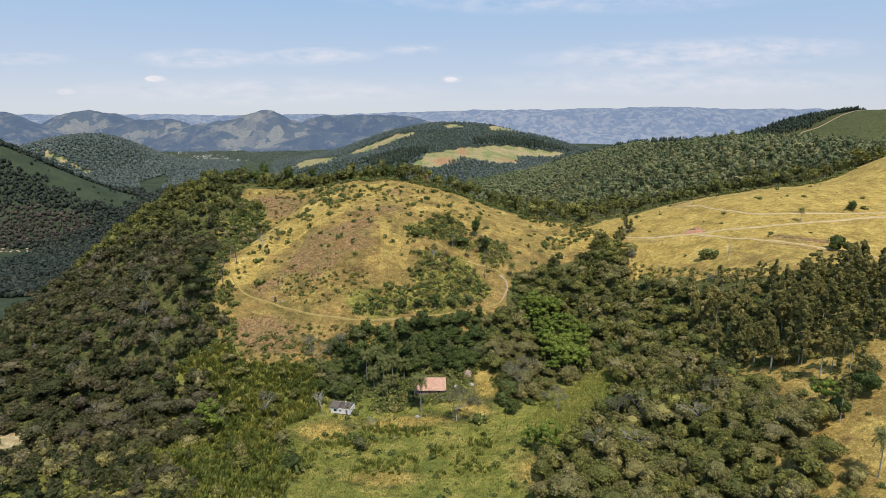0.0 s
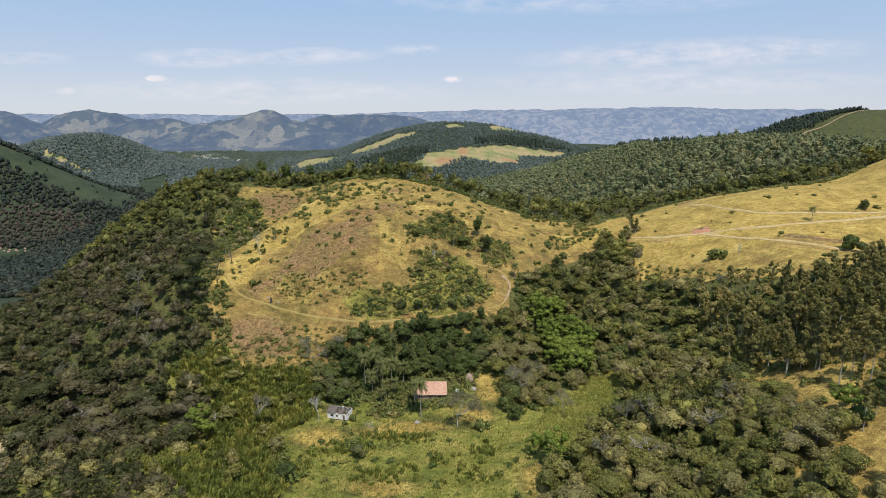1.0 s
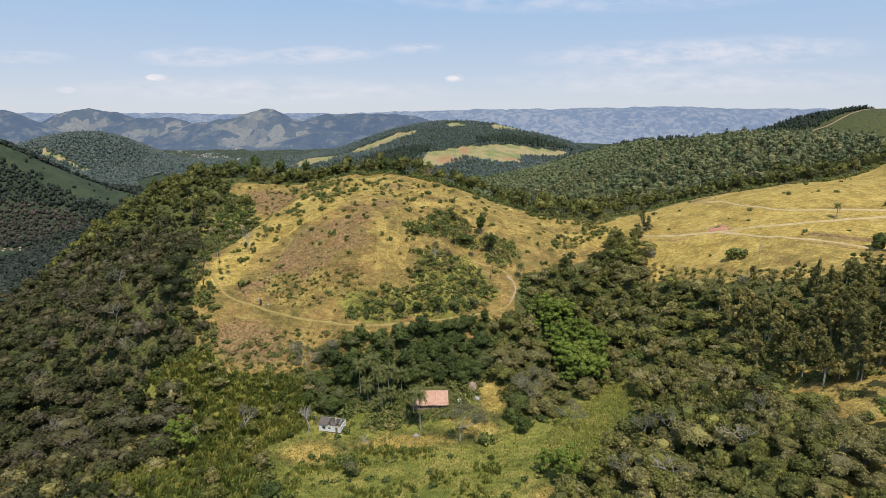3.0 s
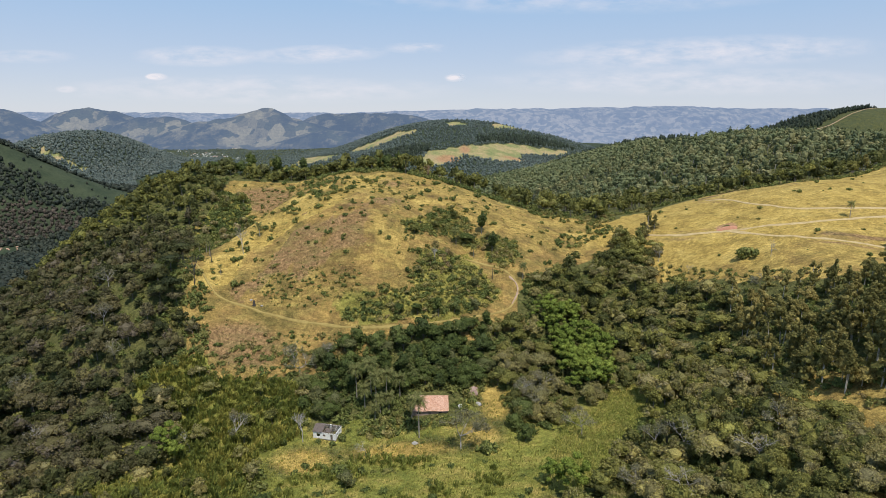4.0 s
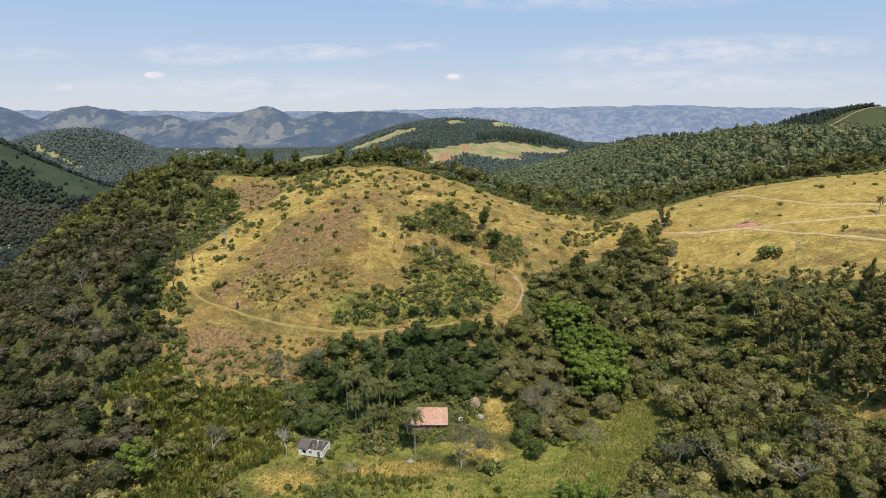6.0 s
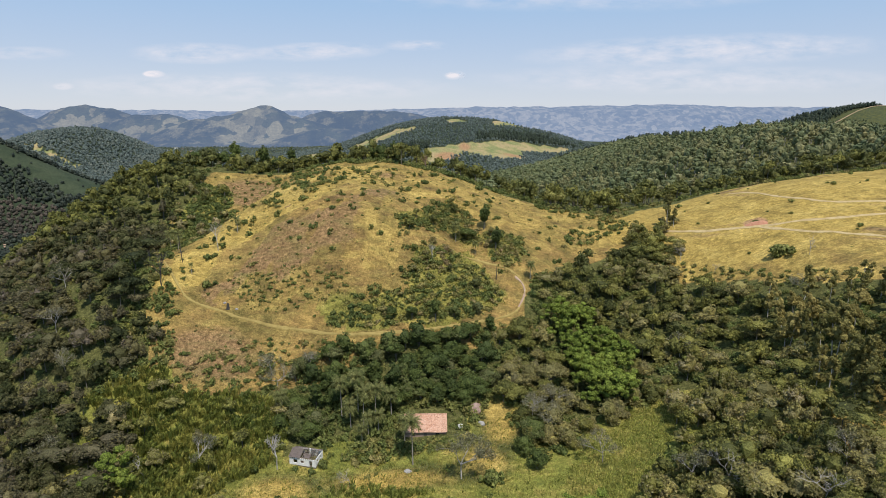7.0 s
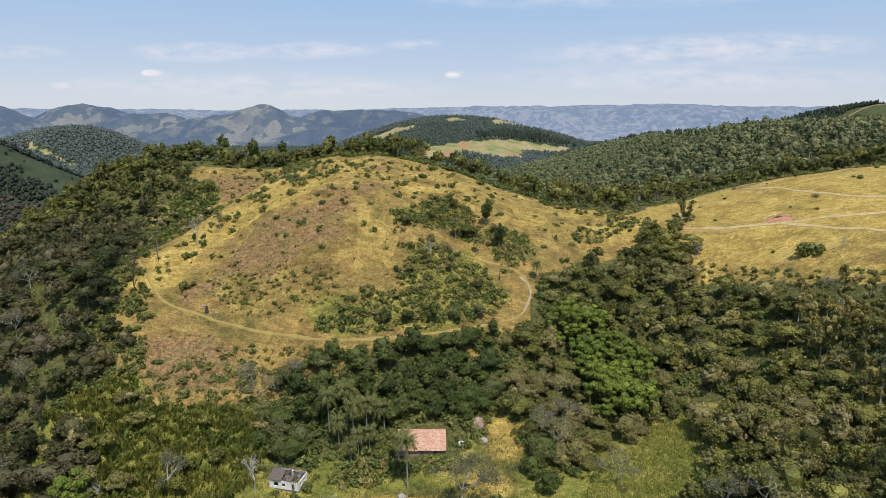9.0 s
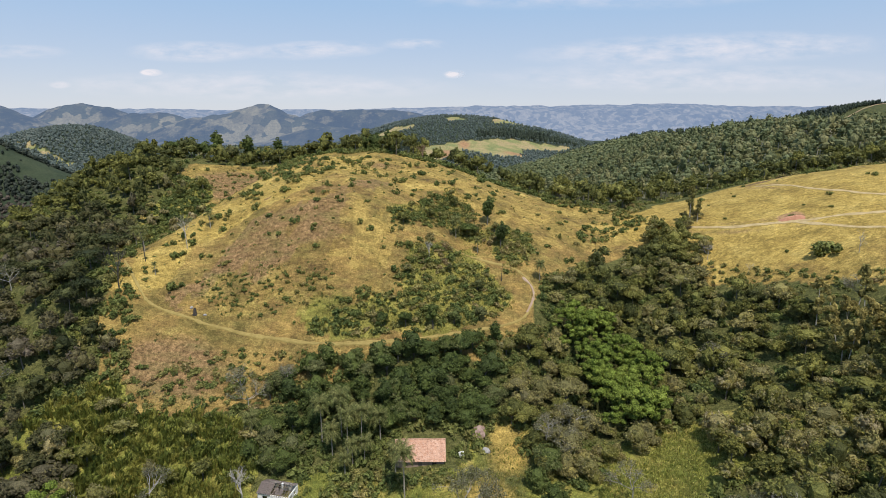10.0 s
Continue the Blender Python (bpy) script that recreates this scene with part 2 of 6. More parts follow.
FOREST = [(0.0, (0.112, 0.120, 0.042)), (0.18, (0.180, 0.180, 0.050)), (0.36, (0.280, 0.262, 0.066)), (0.5, (0.245, 0.215, 0.102)), (0.66, (0.370, 0.315, 0.100)),
          (0.82, (0.325, 0.272, 0.165)), (0.92, (0.440, 0.355, 0.106)), (1.0, (0.370, 0.300, 0.205))]
DEEP = [(0.0, (0.070, 0.094, 0.032)), (0.25, (0.098, 0.128, 0.036)), (0.45, (0.140, 0.172, 0.044)), (0.62, (0.170, 0.172, 0.074)), (0.8, (0.225, 0.222, 0.075)), (1.0, (0.230, 0.200, 0.120))]
# greyer, browner greens of the left woods, darkened further for the slope's shade
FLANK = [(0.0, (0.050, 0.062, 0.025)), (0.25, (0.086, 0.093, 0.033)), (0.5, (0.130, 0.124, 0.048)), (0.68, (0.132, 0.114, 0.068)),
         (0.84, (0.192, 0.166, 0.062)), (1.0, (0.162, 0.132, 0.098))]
GUM = [(0.0, (0.138, 0.140, 0.046)), (0.5, (0.240, 0.215, 0.068)), (1.0, (0.350, 0.285, 0.095))]
# duller than GUM, with a little distance haze in the colour
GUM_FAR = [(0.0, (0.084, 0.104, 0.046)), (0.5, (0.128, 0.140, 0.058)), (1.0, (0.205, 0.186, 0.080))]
LIME = [(0.0, (0.165, 0.220, 0.038)), (0.5, (0.235, 0.285, 0.052)), (1.0, (0.345, 0.355, 0.078))]
SCRUB = [(0.0, (0.115, 0.150, 0.046)), (0.45, (0.205, 0.226, 0.064)), (0.8, (0.310, 0.270, 0.092)), (1.0, (0.330, 0.245, 0.125))]
CANE = [(0.0, (0.108, 0.136, 0.029)), (0.5, (0.200, 0.212, 0.042)), (1.0, (0.350, 0.300, 0.068))]
PALM = [(0.0, (0.140, 0.156, 0.050)), (0.6, (0.215, 0.212, 0.076)), (1.0, (0.310, 0.275, 0.115))]
DARK = [(0.0, (0.026, 0.038, 0.026)), (1.0, (0.050, 0.062, 0.036))]
leaf_wood = leaf_material("wood_leaves", FOREST)
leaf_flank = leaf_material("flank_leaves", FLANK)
leaf_tree = leaf_material("tree_leaves", FOREST, True)
leaf_deep = leaf_material("deep_green_leaves", DEEP, True)
leaf_gum = leaf_material("gum_leaves", GUM)
leaf_gum_tree = leaf_material("gum_tree_leaves", GUM, True)
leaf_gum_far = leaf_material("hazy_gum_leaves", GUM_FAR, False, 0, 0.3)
leaf_lime = leaf_material("bamboo_leaves", LIME, True)
leaf_scrub = leaf_material("scrub_leaves", SCRUB)
leaf_shrub = leaf_material("shrub_leaves", SCRUB, True)
leaf_cane = leaf_material("cane_leaves", CANE)
# woods of the left valley slope, cloud shadow put into the leaf colour
leaf_far_shaded = leaf_material("far_shaded_leaves", [(0.0, (0.022, 0.032, 0.024)), (1.0, (0.060, 0.064, 0.042))], False, 0)
# blue-grey of distance haze put into the leaves of the middle hills
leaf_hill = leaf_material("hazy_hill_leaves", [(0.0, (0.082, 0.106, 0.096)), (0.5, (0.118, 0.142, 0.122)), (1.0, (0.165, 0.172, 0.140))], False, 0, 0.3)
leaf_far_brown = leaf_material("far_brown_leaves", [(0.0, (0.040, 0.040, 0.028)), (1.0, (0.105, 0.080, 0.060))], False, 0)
leaf_palm = leaf_material("palm_leaves", PALM, True)
leaf_dark = leaf_material("pine_needles", DARK, False, 0)


def mottled(name, a, b, scale, rough=0.85, relief=0.3, depth=0.02, stretch=None, per_object=0.0):
    m, nt, p = material(name, rough)
    f = noise_at(nt, scale, 6, 0.65, stretch)
    colour = ramp(nt, f, [(0.3, a), (0.7, b)])
    g = noise_at(nt, scale * 7, 3)
    colour = blend(nt, 0.35, colour, ramp(nt, g, [(0.3, tuple(0.7 * v for v in a)), (0.7, tuple(min(1, 1.15 * v) for v in b))]))
    nt.links.new(colour, p.inputs["Base Color"])
    bump(nt, p, g, relief, depth)
    return m


bark = mottled("grey_bark", (0.10, 0.085, 0.065), (0.24, 0.21, 0.17), 1.5)
bark_pale = mottled("pale_bark", (0.30, 0.27, 0.22), (0.50, 0.46, 0.40), 1.2)
bark_dead = mottled("bleached_dead_wood", (0.28, 0.25, 0.225), (0.48, 0.44, 0.40), 2.0)
rock_mat = mottled("weathered_rock", (0.22, 0.20, 0.18), (0.46, 0.43, 0.40), 0.8, 0.9, 0.6, 0.1)


# ---- the ground ----
def ground_material():
    m, nt, p = material("hill_ground", 0.95, 0.1)
    big, mid, fine = noise_at(nt, 0.02, 5), noise_at(nt, 0.11, 5, 0.65), noise_at(nt, 0.9, 4, 0.7)
    streak = noise_at(nt, 0.25, 5, 0.7, (0.35, 1.0, 1.0))
    dry = ramp(nt, mid, [(0.30, (0.145, 0.095, 0.042)), (0.48, (0.268, 0.174, 0.064)), (0.68, (0.420, 0.275, 0.092))])
    dry = blend(nt, ramp(nt, streak, [(0.46, (0, 0, 0)), (0.70, (0.7, 0.7, 0.7))]), dry, (0.400, 0.310, 0.100))
    dry = blend(nt, ramp(nt, noise_at(nt, 0.06, 5, 0.7), [(0.47, (0, 0, 0)), (0.66, (0.8, 0.8, 0.8))]), dry, (0.135, 0.112, 0.038))
    pasture = ramp(nt, mid, [(0.28, (0.268, 0.184, 0.057)), (0.5, (0.425, 0.298, 0.088)), (0.72, (0.535, 0.390, 0.130))])
    pasture = blend(nt, ramp(nt, streak, [(0.50, (0, 0, 0)), (0.72, (0.6, 0.6, 0.6))]), pasture, (0.185, 0.145, 0.050))
    brown = ramp(nt, fine, [(0.3, (0.185, 0.112, 0.056)), (0.7, (0.335, 0.208, 0.104))])
    brown = blend(nt, ramp(nt, streak, [(0.46, (0, 0, 0)), (0.64, (0.6, 0.6, 0.6))]), brown, (0.160, 0.140, 0.055))
    lush = ramp(nt, mid, [(0.32, (0.130, 0.150, 0.036)), (0.5, (0.222, 0.218, 0.052)), (0.66, (0.365, 0.290, 0.090))])
    floor = ramp(nt, fine, [(0.3, (0.070, 0.078, 0.026)), (0.7, (0.140, 0.132, 0.050))])
    field = ramp(nt, big, [(0.38, (0.190, 0.215, 0.090)), (0.5, (0.300, 0.265, 0.125)), (0.6, (0.370, 0.285, 0.160))])
    # dark ground of far meadows and woods, cloud shadow put into the colour
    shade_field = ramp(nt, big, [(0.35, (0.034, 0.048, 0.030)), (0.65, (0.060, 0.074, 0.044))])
    earth = ramp(nt, mid, [(0.3, (0.420, 0.310, 0.160)), (0.7, (0.600, 0.470, 0.280))])
    red = ramp(nt, mid, [(0.3, (0.300, 0.160, 0.085)), (0.7, (0.420, 0.260, 0.150))])
    colour = floor
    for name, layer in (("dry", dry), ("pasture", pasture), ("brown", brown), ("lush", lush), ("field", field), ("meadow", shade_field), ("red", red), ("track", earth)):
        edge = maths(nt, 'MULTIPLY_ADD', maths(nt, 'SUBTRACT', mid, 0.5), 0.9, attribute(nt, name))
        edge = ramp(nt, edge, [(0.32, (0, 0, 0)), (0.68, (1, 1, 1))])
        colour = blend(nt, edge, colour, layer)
    grain = ramp(nt, fine, [(0.28, (0.58, 0.58, 0.56)), (0.72, (1.28, 1.28, 1.25))])
    colour = blend(nt, 1.0, colour, grain, 'MULTIPLY')
    tuft = ramp(nt, noise_at(nt, 0.42, 3, 0.75, (0.6, 1.4, 1.0)), [(0.34, (0.62, 0.63, 0.60)), (0.60, (1.12, 1.12, 1.10))])
    colour = blend(nt, 0.8, colour, tuft, 'MULTIPLY')
    blades = noise_at(nt, 2.4, 4, 0.75)
    colour = blend(nt, 1.0, colour, ramp(nt, blades, [(0.34, (0.55, 0.56, 0.55)), (0.64, (1.42, 1.40, 1.36))]), 'MULTIPLY')
    nt.links.new(colour, p.inputs["Base Color"])
    bump(nt, p, maths(nt, 'ADD', fine, maths(nt, 'ADD', mid, blades)), 0.7, 0.5)
    return m


ground_mat = ground_material()


def raw_mesh(name, verts, tris, mats, slots=None, smooth=False, **fields):
    """A mesh from arrays of corners and triangles, with one number a corner for each field."""
    me = bpy.data.meshes.new(name)
    verts, tris = np.asarray(verts, np.float32), np.asarray(tris, np.int32)
    me.vertices.add(len(verts))
    me.vertices.foreach_set("co", verts.ravel())
    me.loops.add(tris.size)
    me.loops.foreach_set("vertex_index", tris.ravel())
    me.polygons.add(len(tris))
    me.polygons.foreach_set("loop_start", np.arange(0, tris.size, 3, dtype=np.int32))
    for m in mats if isinstance(mats, (list, tuple)) else [mats]:
        me.materials.append(m)
    if slots is not None:
        me.polygons.foreach_set("material_index", np.asarray(slots, np.int32))
    me.polygons.foreach_set("use_smooth", np.full(len(tris), smooth))
    for key, values in fields.items():
        me.attributes.new(key, 'FLOAT', 'POINT').data.foreach_set("value", np.asarray(values, np.float32))
    me.update(calc_edges=True)
    return me


def grid_tris(rows, cols):
    i = np.arange((rows - 1) * (cols - 1))
    a = i // (cols - 1) * cols + i % (cols - 1)
    return np.concatenate([np.stack([a, a + 1, a + cols + 1], 1), np.stack([a, a + cols + 1, a + cols], 1)])


FAR_FIELDS = [
    [(-95, 1689), (-42, 1831), (83, 1908), (226, 2055), (354, 2117), (406, 2127), (433, 2104), (250, 1934), (218, 1743), (141, 1720), (110, 1750), (52, 1776), (10, 1703), (-30, 1672)],
    [(-340, 2155), (-297, 2176), (-214, 2175), (-173, 2178), (-98, 2128), (-96, 2081), (-165, 2072), (-220, 2037), (-300, 2048)],
    [(-546, 2098), (-552, 2371), (-379, 2164), (-334, 1757), (-371, 1734), (-421, 1732)],
    [(2, 2207), (34, 2250), (84, 2190), (12, 2122)], [(160, 2210), (190, 2300), (330, 2360), (340, 2300), (200, 2206)],
    [(-1392, 2024), (-1286, 1976), (-1078, 1860), (-1141, 1878), (-1289, 1948)]]
FAR_MEADOWS = [
    [(-1040, 1385), (-958, 1400), (-880, 1425), (-800, 1440), (-716, 1400), (-700, 1330), (-730, 1285), (-778, 1297), (-852, 1310), (-924, 1330), (-1040, 1345)],
    [(-817, 1584), (-941, 1814), (-921, 1944), (-878, 1889), (-780, 1603), (-720, 1500)]]
VALLEY_FLOOR = [(-1600, 3400), (-900, 3400), (-420, 3200), (-300, 2600), (-560, 2000), (-760, 2100), (-900, 2450), (-1250, 2700)]
FAR_SLOPE = [(1000, 2039), (1158, 2010), (1324, 2100), (1600, 2200), (2000, 2100), (1600, 1700), (1370, 1750), (1209, 1850)]
LEFT_NEAR = [(-1450, 1700), (-800, 1700), (-640, 1500), (-520, 1150), (-330, 520), (-560, 480), (-900, 760), (-1150, 1060), (-1350, 1300)]
FAR_BROWN = [(-980, 1240), (-888, 1268), (-773, 1252), (-735, 1222), (-774, 1180), (-874, 1125), (-980, 1125)]


def build_ground():
    # a fan of rows round a point behind the first eye, fine ahead and coarse behind
    turn = np.radians(np.concatenate([np.arange(-180, -56, 6.0), np.linspace(-54, 54, 361), np.arange(60, 181, 6.0)]))
    far = np.concatenate([[1, 30, 60, 90, 110], np.arange(125, 560, 2.1), np.geomspace(562, 5200, 150)])
    r, a = np.meshgrid(far, turn, indexing='ij')
    x, y = r * np.sin(a), -30 + r * np.cos(a)
    z = ground_z(x, y)
    near = r < 700
    dry = (ragged(x, y, DRY_HILL) | ragged(x, y, DRY_LOW)) & near
    pasture = (ragged(x, y, DRY_RIGHT) | ragged(x, y, DRY_LOW, 7, 2)) & near
    low_field = pasture * (1 / (1 + np.exp((y - (345 - 0.30 * x)) / 4)))
    dry = np.maximum(dry, low_field)
    pasture = pasture * (1 - 0.45 * low_field)
    pasture = np.maximum(pasture, 0.85 * np.exp(-(((x + 98) - 0.25 * (y - 320)) / 11) ** 2 - ((y - 325) / 50) ** 2))
    pasture = np.maximum(pasture, 0.8 * np.exp(-((x + 45) / 14) ** 2 - ((y - 384) / 9) ** 2))
    pasture = np.maximum(pasture, np.maximum(ragged(x, y, GOLD_SPUR, 4, 3) * 1.0, 0.45 * ragged(x, y, GOLD_FACE, 18, 4)))
    lush = (ragged(x, y, CLEARING, 5) | ragged(x, y, CANE_LEFT, 5) | ragged(x, y, LUSH_SIDE, 4)) & near
    pasture = np.maximum(pasture, 0.5 * ragged(x, y, DRY_HILL) * np.clip((y - 312) / 30, 0, 1))
    for cx, cy, w, d in ((-47, 206, 12, 9), (-14, 211, 22, 6), (12, 218, 8, 10), (19, 236, 8, 12), (30, 170, 7, 14), (-20, 170, 14, 7)):
        lush = lush * (1 - 0.75 * np.exp(-((x - cx) / w) ** 2 - ((y - cy) / d) ** 2))
        pasture = np.maximum(pasture, 0.9 * np.exp(-((x - cx) / w) ** 2 - ((y - cy) / d) ** 2))
        lush = lush * (1 - 0.6 * np.exp(-((x - cx) / w) ** 2 - ((y - cy) / d) ** 2))
    for plot, k in ((SCRUB_FRONT, 0.6), (SCRUB_UPPER, 0.55), (WEST_SIDE, 0.7), (FACE_SCRUB, 0.34)):
        lush = np.maximum(lush, k * ragged(x, y, plot, 5, 8))
    verge = np.zeros_like(x)
    for line in FIELD_TRACKS:
        verge = np.maximum(verge, np.exp(-((off_line(x, y, line) - 3.5) / 2.2) ** 2) * (fbm(x, y, 22, 12) - 0.1) * near)
    brown = 1.05 * verge + (1.1 * np.exp(-((x + 82) / 18) ** 2 - ((y - 257) / 10) ** 2) + 1.2 * np.exp(-((x + 114) / 19) ** 2 - ((y - 403) / 15) ** 2)
             + 0.3 * np.exp(-((x + 48) / 30) ** 2 - ((y - 287) / 14) ** 2) + 0.6 * np.exp(-((x + 30) / 14) ** 2 - ((y - 372) / 10) ** 2))
    brown = np.maximum(brown, 1.1 * np.exp(-((off_line(x, y, [(150, 381), (185, 384), (205, 382)]) / 3.5) ** 2)) + 0.9 * np.exp(-((off_line(x, y, [(172, 296), (188, 288), (204, 284)]) / 3.0) ** 2)))
    brown = np.maximum(brown, 0.66 * ragged(x, y, BROWN_BAND, 24, 6))
    track = np.zeros_like(x)
    for line in TRACKS[1:]:
        track = np.maximum(track, np.clip(0.5 - off_line(x, y, line) / 6, 0, 0.22) * near)
    track = np.maximum(track, 1.4 * np.exp(-((x + 168) / 10) ** 2 - ((y - 200) / 11) ** 2))
    brown = np.maximum(brown, 0.75 * np.exp(-((off_line(x, y, MEADOW_PATH) / 2.2) ** 2)))
    red = np.exp(-(((x - 141) / 5) ** 4) - ((y - 325) / 3) ** 4)
    field, meadow = np.zeros_like(x), np.zeros_like(x)
    for plot in FAR_FIELDS:
        field = np.maximum(field, ragged(x, y, plot, 16, 41))
    field = np.maximum(field, 0.24 * ragged(x, y, VALLEY_FLOOR, 60, 45))
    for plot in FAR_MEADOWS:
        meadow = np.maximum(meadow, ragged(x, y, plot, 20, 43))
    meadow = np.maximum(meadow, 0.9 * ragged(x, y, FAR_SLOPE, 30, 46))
    # left valley slope: the dark ground colour stands in for a cloud's shadow
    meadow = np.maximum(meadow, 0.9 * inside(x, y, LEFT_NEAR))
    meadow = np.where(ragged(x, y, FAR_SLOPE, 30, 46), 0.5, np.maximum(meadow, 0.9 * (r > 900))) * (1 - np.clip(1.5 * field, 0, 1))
    red = np.maximum(red, np.exp(-(((x - 5) / 40) ** 2) - ((y - 1740) / 45) ** 2) + 0.9 * np.exp(-(((x - 60) / 22) ** 2) - ((y - 1850) / 60) ** 2)
                     + 0.8 * np.exp(-(((x - 205) / 50) ** 2) - ((y - 1800) / 40) ** 2) + 0.8 * np.exp(-(((x - 1120) / 40) ** 2) - ((y - 2000) / 40) ** 2))
    me = raw_mesh("ground", np.stack([x, y, z], -1).reshape(-1, 3), grid_tris(*x.shape), ground_mat, smooth=True, dry=dry.ravel(), lush=lush.ravel(),
                  brown=brown.ravel(), track=track.ravel(), red=red.ravel(), field=field.ravel(),
                  pasture=pasture.ravel(), meadow=meadow.ravel())
    tagged(new("ground", me), "rolling hills of dry yellow grass, green valley and dirt tracks", "ground", kind="structure")


build_ground()


def build_track(line, wide, seed, mat, lift=0.0):
    """A worn dirt track laid on the ground: two wheel ruts and a grassy middle."""
    p = np.array(rounded_line(line, 3))
    d = np.gradient(p, axis=0)
    d /= np.hypot(d[:, 0], d[:, 1])[:, None] + 1e-9
    n = np.stack([-d[:, 1], d[:, 0]], 1)
    s = np.arange(len(p)) * 1.0
    across, rut = np.array([-1, -0.72, -0.4, 0, 0.4, 0.72, 1]), np.array([0, 1, 0.9, 0.45, 0.9, 1, 0])
    width = wide / 2 * (0.75 + 0.5 * vnoise(s, 0 * s, 3.0, seed))[:, None] + 0.12 * np.random.default_rng(seed).normal(size=(len(p), 1))
    off = across * width
    x, y = p[:, :1] + n[:, :1] * off, p[:, 1:] + n[:, 1:] * off
    z = ground_z(x, y) + np.where(np.abs(across) == 1, -0.05, 0.34 + lift)
    me = raw_mesh("dirt_track", np.stack([x, y, z], -1).reshape(-1, 3), grid_tris(*x.shape), mat, smooth=True, rut=np.broadcast_to(rut, x.shape).ravel())
    tagged(new("dirt_track", me), "narrow worn dirt track with grass between its ruts", "track", kind="structure")


def track_material(name, a, b):
    m, nt, p = material(name, 0.95, 0.1)
    f, g = noise_at(nt, 0.35, 5, 0.7), noise_at(nt, 2.5, 4, 0.7)
    earth = ramp(nt, f, [(0.3, a), (0.7, b)])
    grass_mid = ramp(nt, g, [(0.3, (0.200, 0.155, 0.050)), (0.7, (0.360, 0.275, 0.085))])
    edge = maths(nt, 'MULTIPLY_ADD', maths(nt, 'SUBTRACT', g, 0.5), 1.6, attribute(nt, "rut"))
    nt.links.new(blend(nt, ramp(nt, edge, [(0.25, (0, 0, 0)), (0.65, (1, 1, 1))]), grass_mid, earth), p.inputs["Base Color"])
    bump(nt, p, g, 0.5, 0.1)
    return m


track_mat = track_material("worn_earth", (0.360, 0.262, 0.130), (0.540, 0.410, 0.225))
grassy_track = track_material("grassy_earth", (0.230, 0.170, 0.058), (0.370, 0.278, 0.098))
ridge_track = track_material("pink_earth", (0.300, 0.200, 0.140), (0.440, 0.320, 0.250))
for k, line in enumerate(TRACKS):
    build_track(line, (0.9, 1.5, 1.7, 1.6)[k], 60 + k, grassy_track if k == 0 else track_mat)


build_track([(1115, 1925), (1165, 1960), (1188, 1976), (1240, 1980), (1310, 2010), (1400, 2056), (1480, 2088)], 3.0, 71, ridge_track, 1.2)
build_track([(30.5, 290.5), (33, 295), (34, 299), (33, 302.5), (30.5, 305)], 0.8, 70, ridge_track, 0.06)


# ---- shapes of plants, as arrays of corners and triangles ----
def ball(level=1):
    bm = bmesh.new()
    bmesh.ops.create_icosphere(bm, subdivisions=level, radius=1)
    v, t = np.array([q.co for q in bm.verts]), np.array([[q.index for q in f.verts] for f in bm.faces])
    bm.free()
    return v, t


BALLS = {1: ball(1), 2: ball(2)}


def joined(pieces):
    verts, tris, at = [], [], 0
    for v, t in pieces:
        verts.append(v)
        tris.append(t + at)
        at += len(v)
    return np.concatenate(verts), np.concatenate(tris)


def tube(points, radii, sides=6):
    """A tapered limb through points."""
    rings = []
    for k, (p, r) in enumerate(zip(points, radii)):
        p = np.array(p, float)
        ahead = np.array(points[min(k + 1, len(points) - 1)], float) - np.array(points[max(k - 1, 0)], float)
        ahead /= np.linalg.norm(ahead) + 1e-9
        side = np.cross(ahead, (0.31, 0.95, 0.05))
        side /= np.linalg.norm(side) + 1e-9
        up = np.cross(side, ahead)
        a = np.arange(sides) * 2 * np.pi / sides
        rings.append(p + r * (np.cos(a)[:, None] * side + np.sin(a)[:, None] * up))
    tris = []
    for k in range(len(points) - 1):
        for s in range(sides):
            a, b = k * sides + s, k * sides + (s + 1) % sides
            tris += [(a, b, b + sides), (a, b + sides, a + sides)]
    return np.concatenate(rings), np.array(tris)


def sprays(rng, lobes, count, size, low=-0.35, tilt=0.38, droop=0.0):
    """Bent sprays of leaves over the outside of rounded lobes (centre, three half widths)."""
    c, r = np.array([q[0] for q in lobes], float), np.array([q[1] for q in lobes], float)
    area = r[:, 0] * r[:, 1] + r[:, 2] * (r[:, 0] + r[:, 1])
    which = rng.choice(len(lobes), count, p=area / area.sum())
    d = rng.normal(size=(count, 3))
    d /= np.linalg.norm(d, axis=1)[:, None]
    d[:, 2] = np.where(d[:, 2] < low, -d[:, 2], d[:, 2])
    at = c[which] + d * r[which] * rng.uniform(0.80, 1.12, (count, 1))
    n = d / r[which]
    n /= np.linalg.norm(n, axis=1)[:, None]
    n = n + rng.normal(size=(count, 3)) * tilt
    n /= np.linalg.norm(n, axis=1)[:, None]
    side = np.cross(n, rng.normal(size=(count, 3)))
    side /= np.linalg.norm(side, axis=1)[:, None]
    along = np.cross(n, side)
    s = size * rng.uniform(0.55, 1.35, (count, 1))
    bend = n * s * rng.uniform(0.1, 0.45, (count, 1))
    down = np.array([0, 0, -1.0]) * s * droop
    v = np.stack([at - along * s * 0.62 - bend + down, at + side * s * 0.5, at + along * s * 0.62 - bend + down, at - side * s * 0.5], 1).reshape(-1, 3)
    k = np.arange(count)[:, None] * 4
    return v, np.concatenate([k + [0, 1, 3], k + [1, 2, 3]])


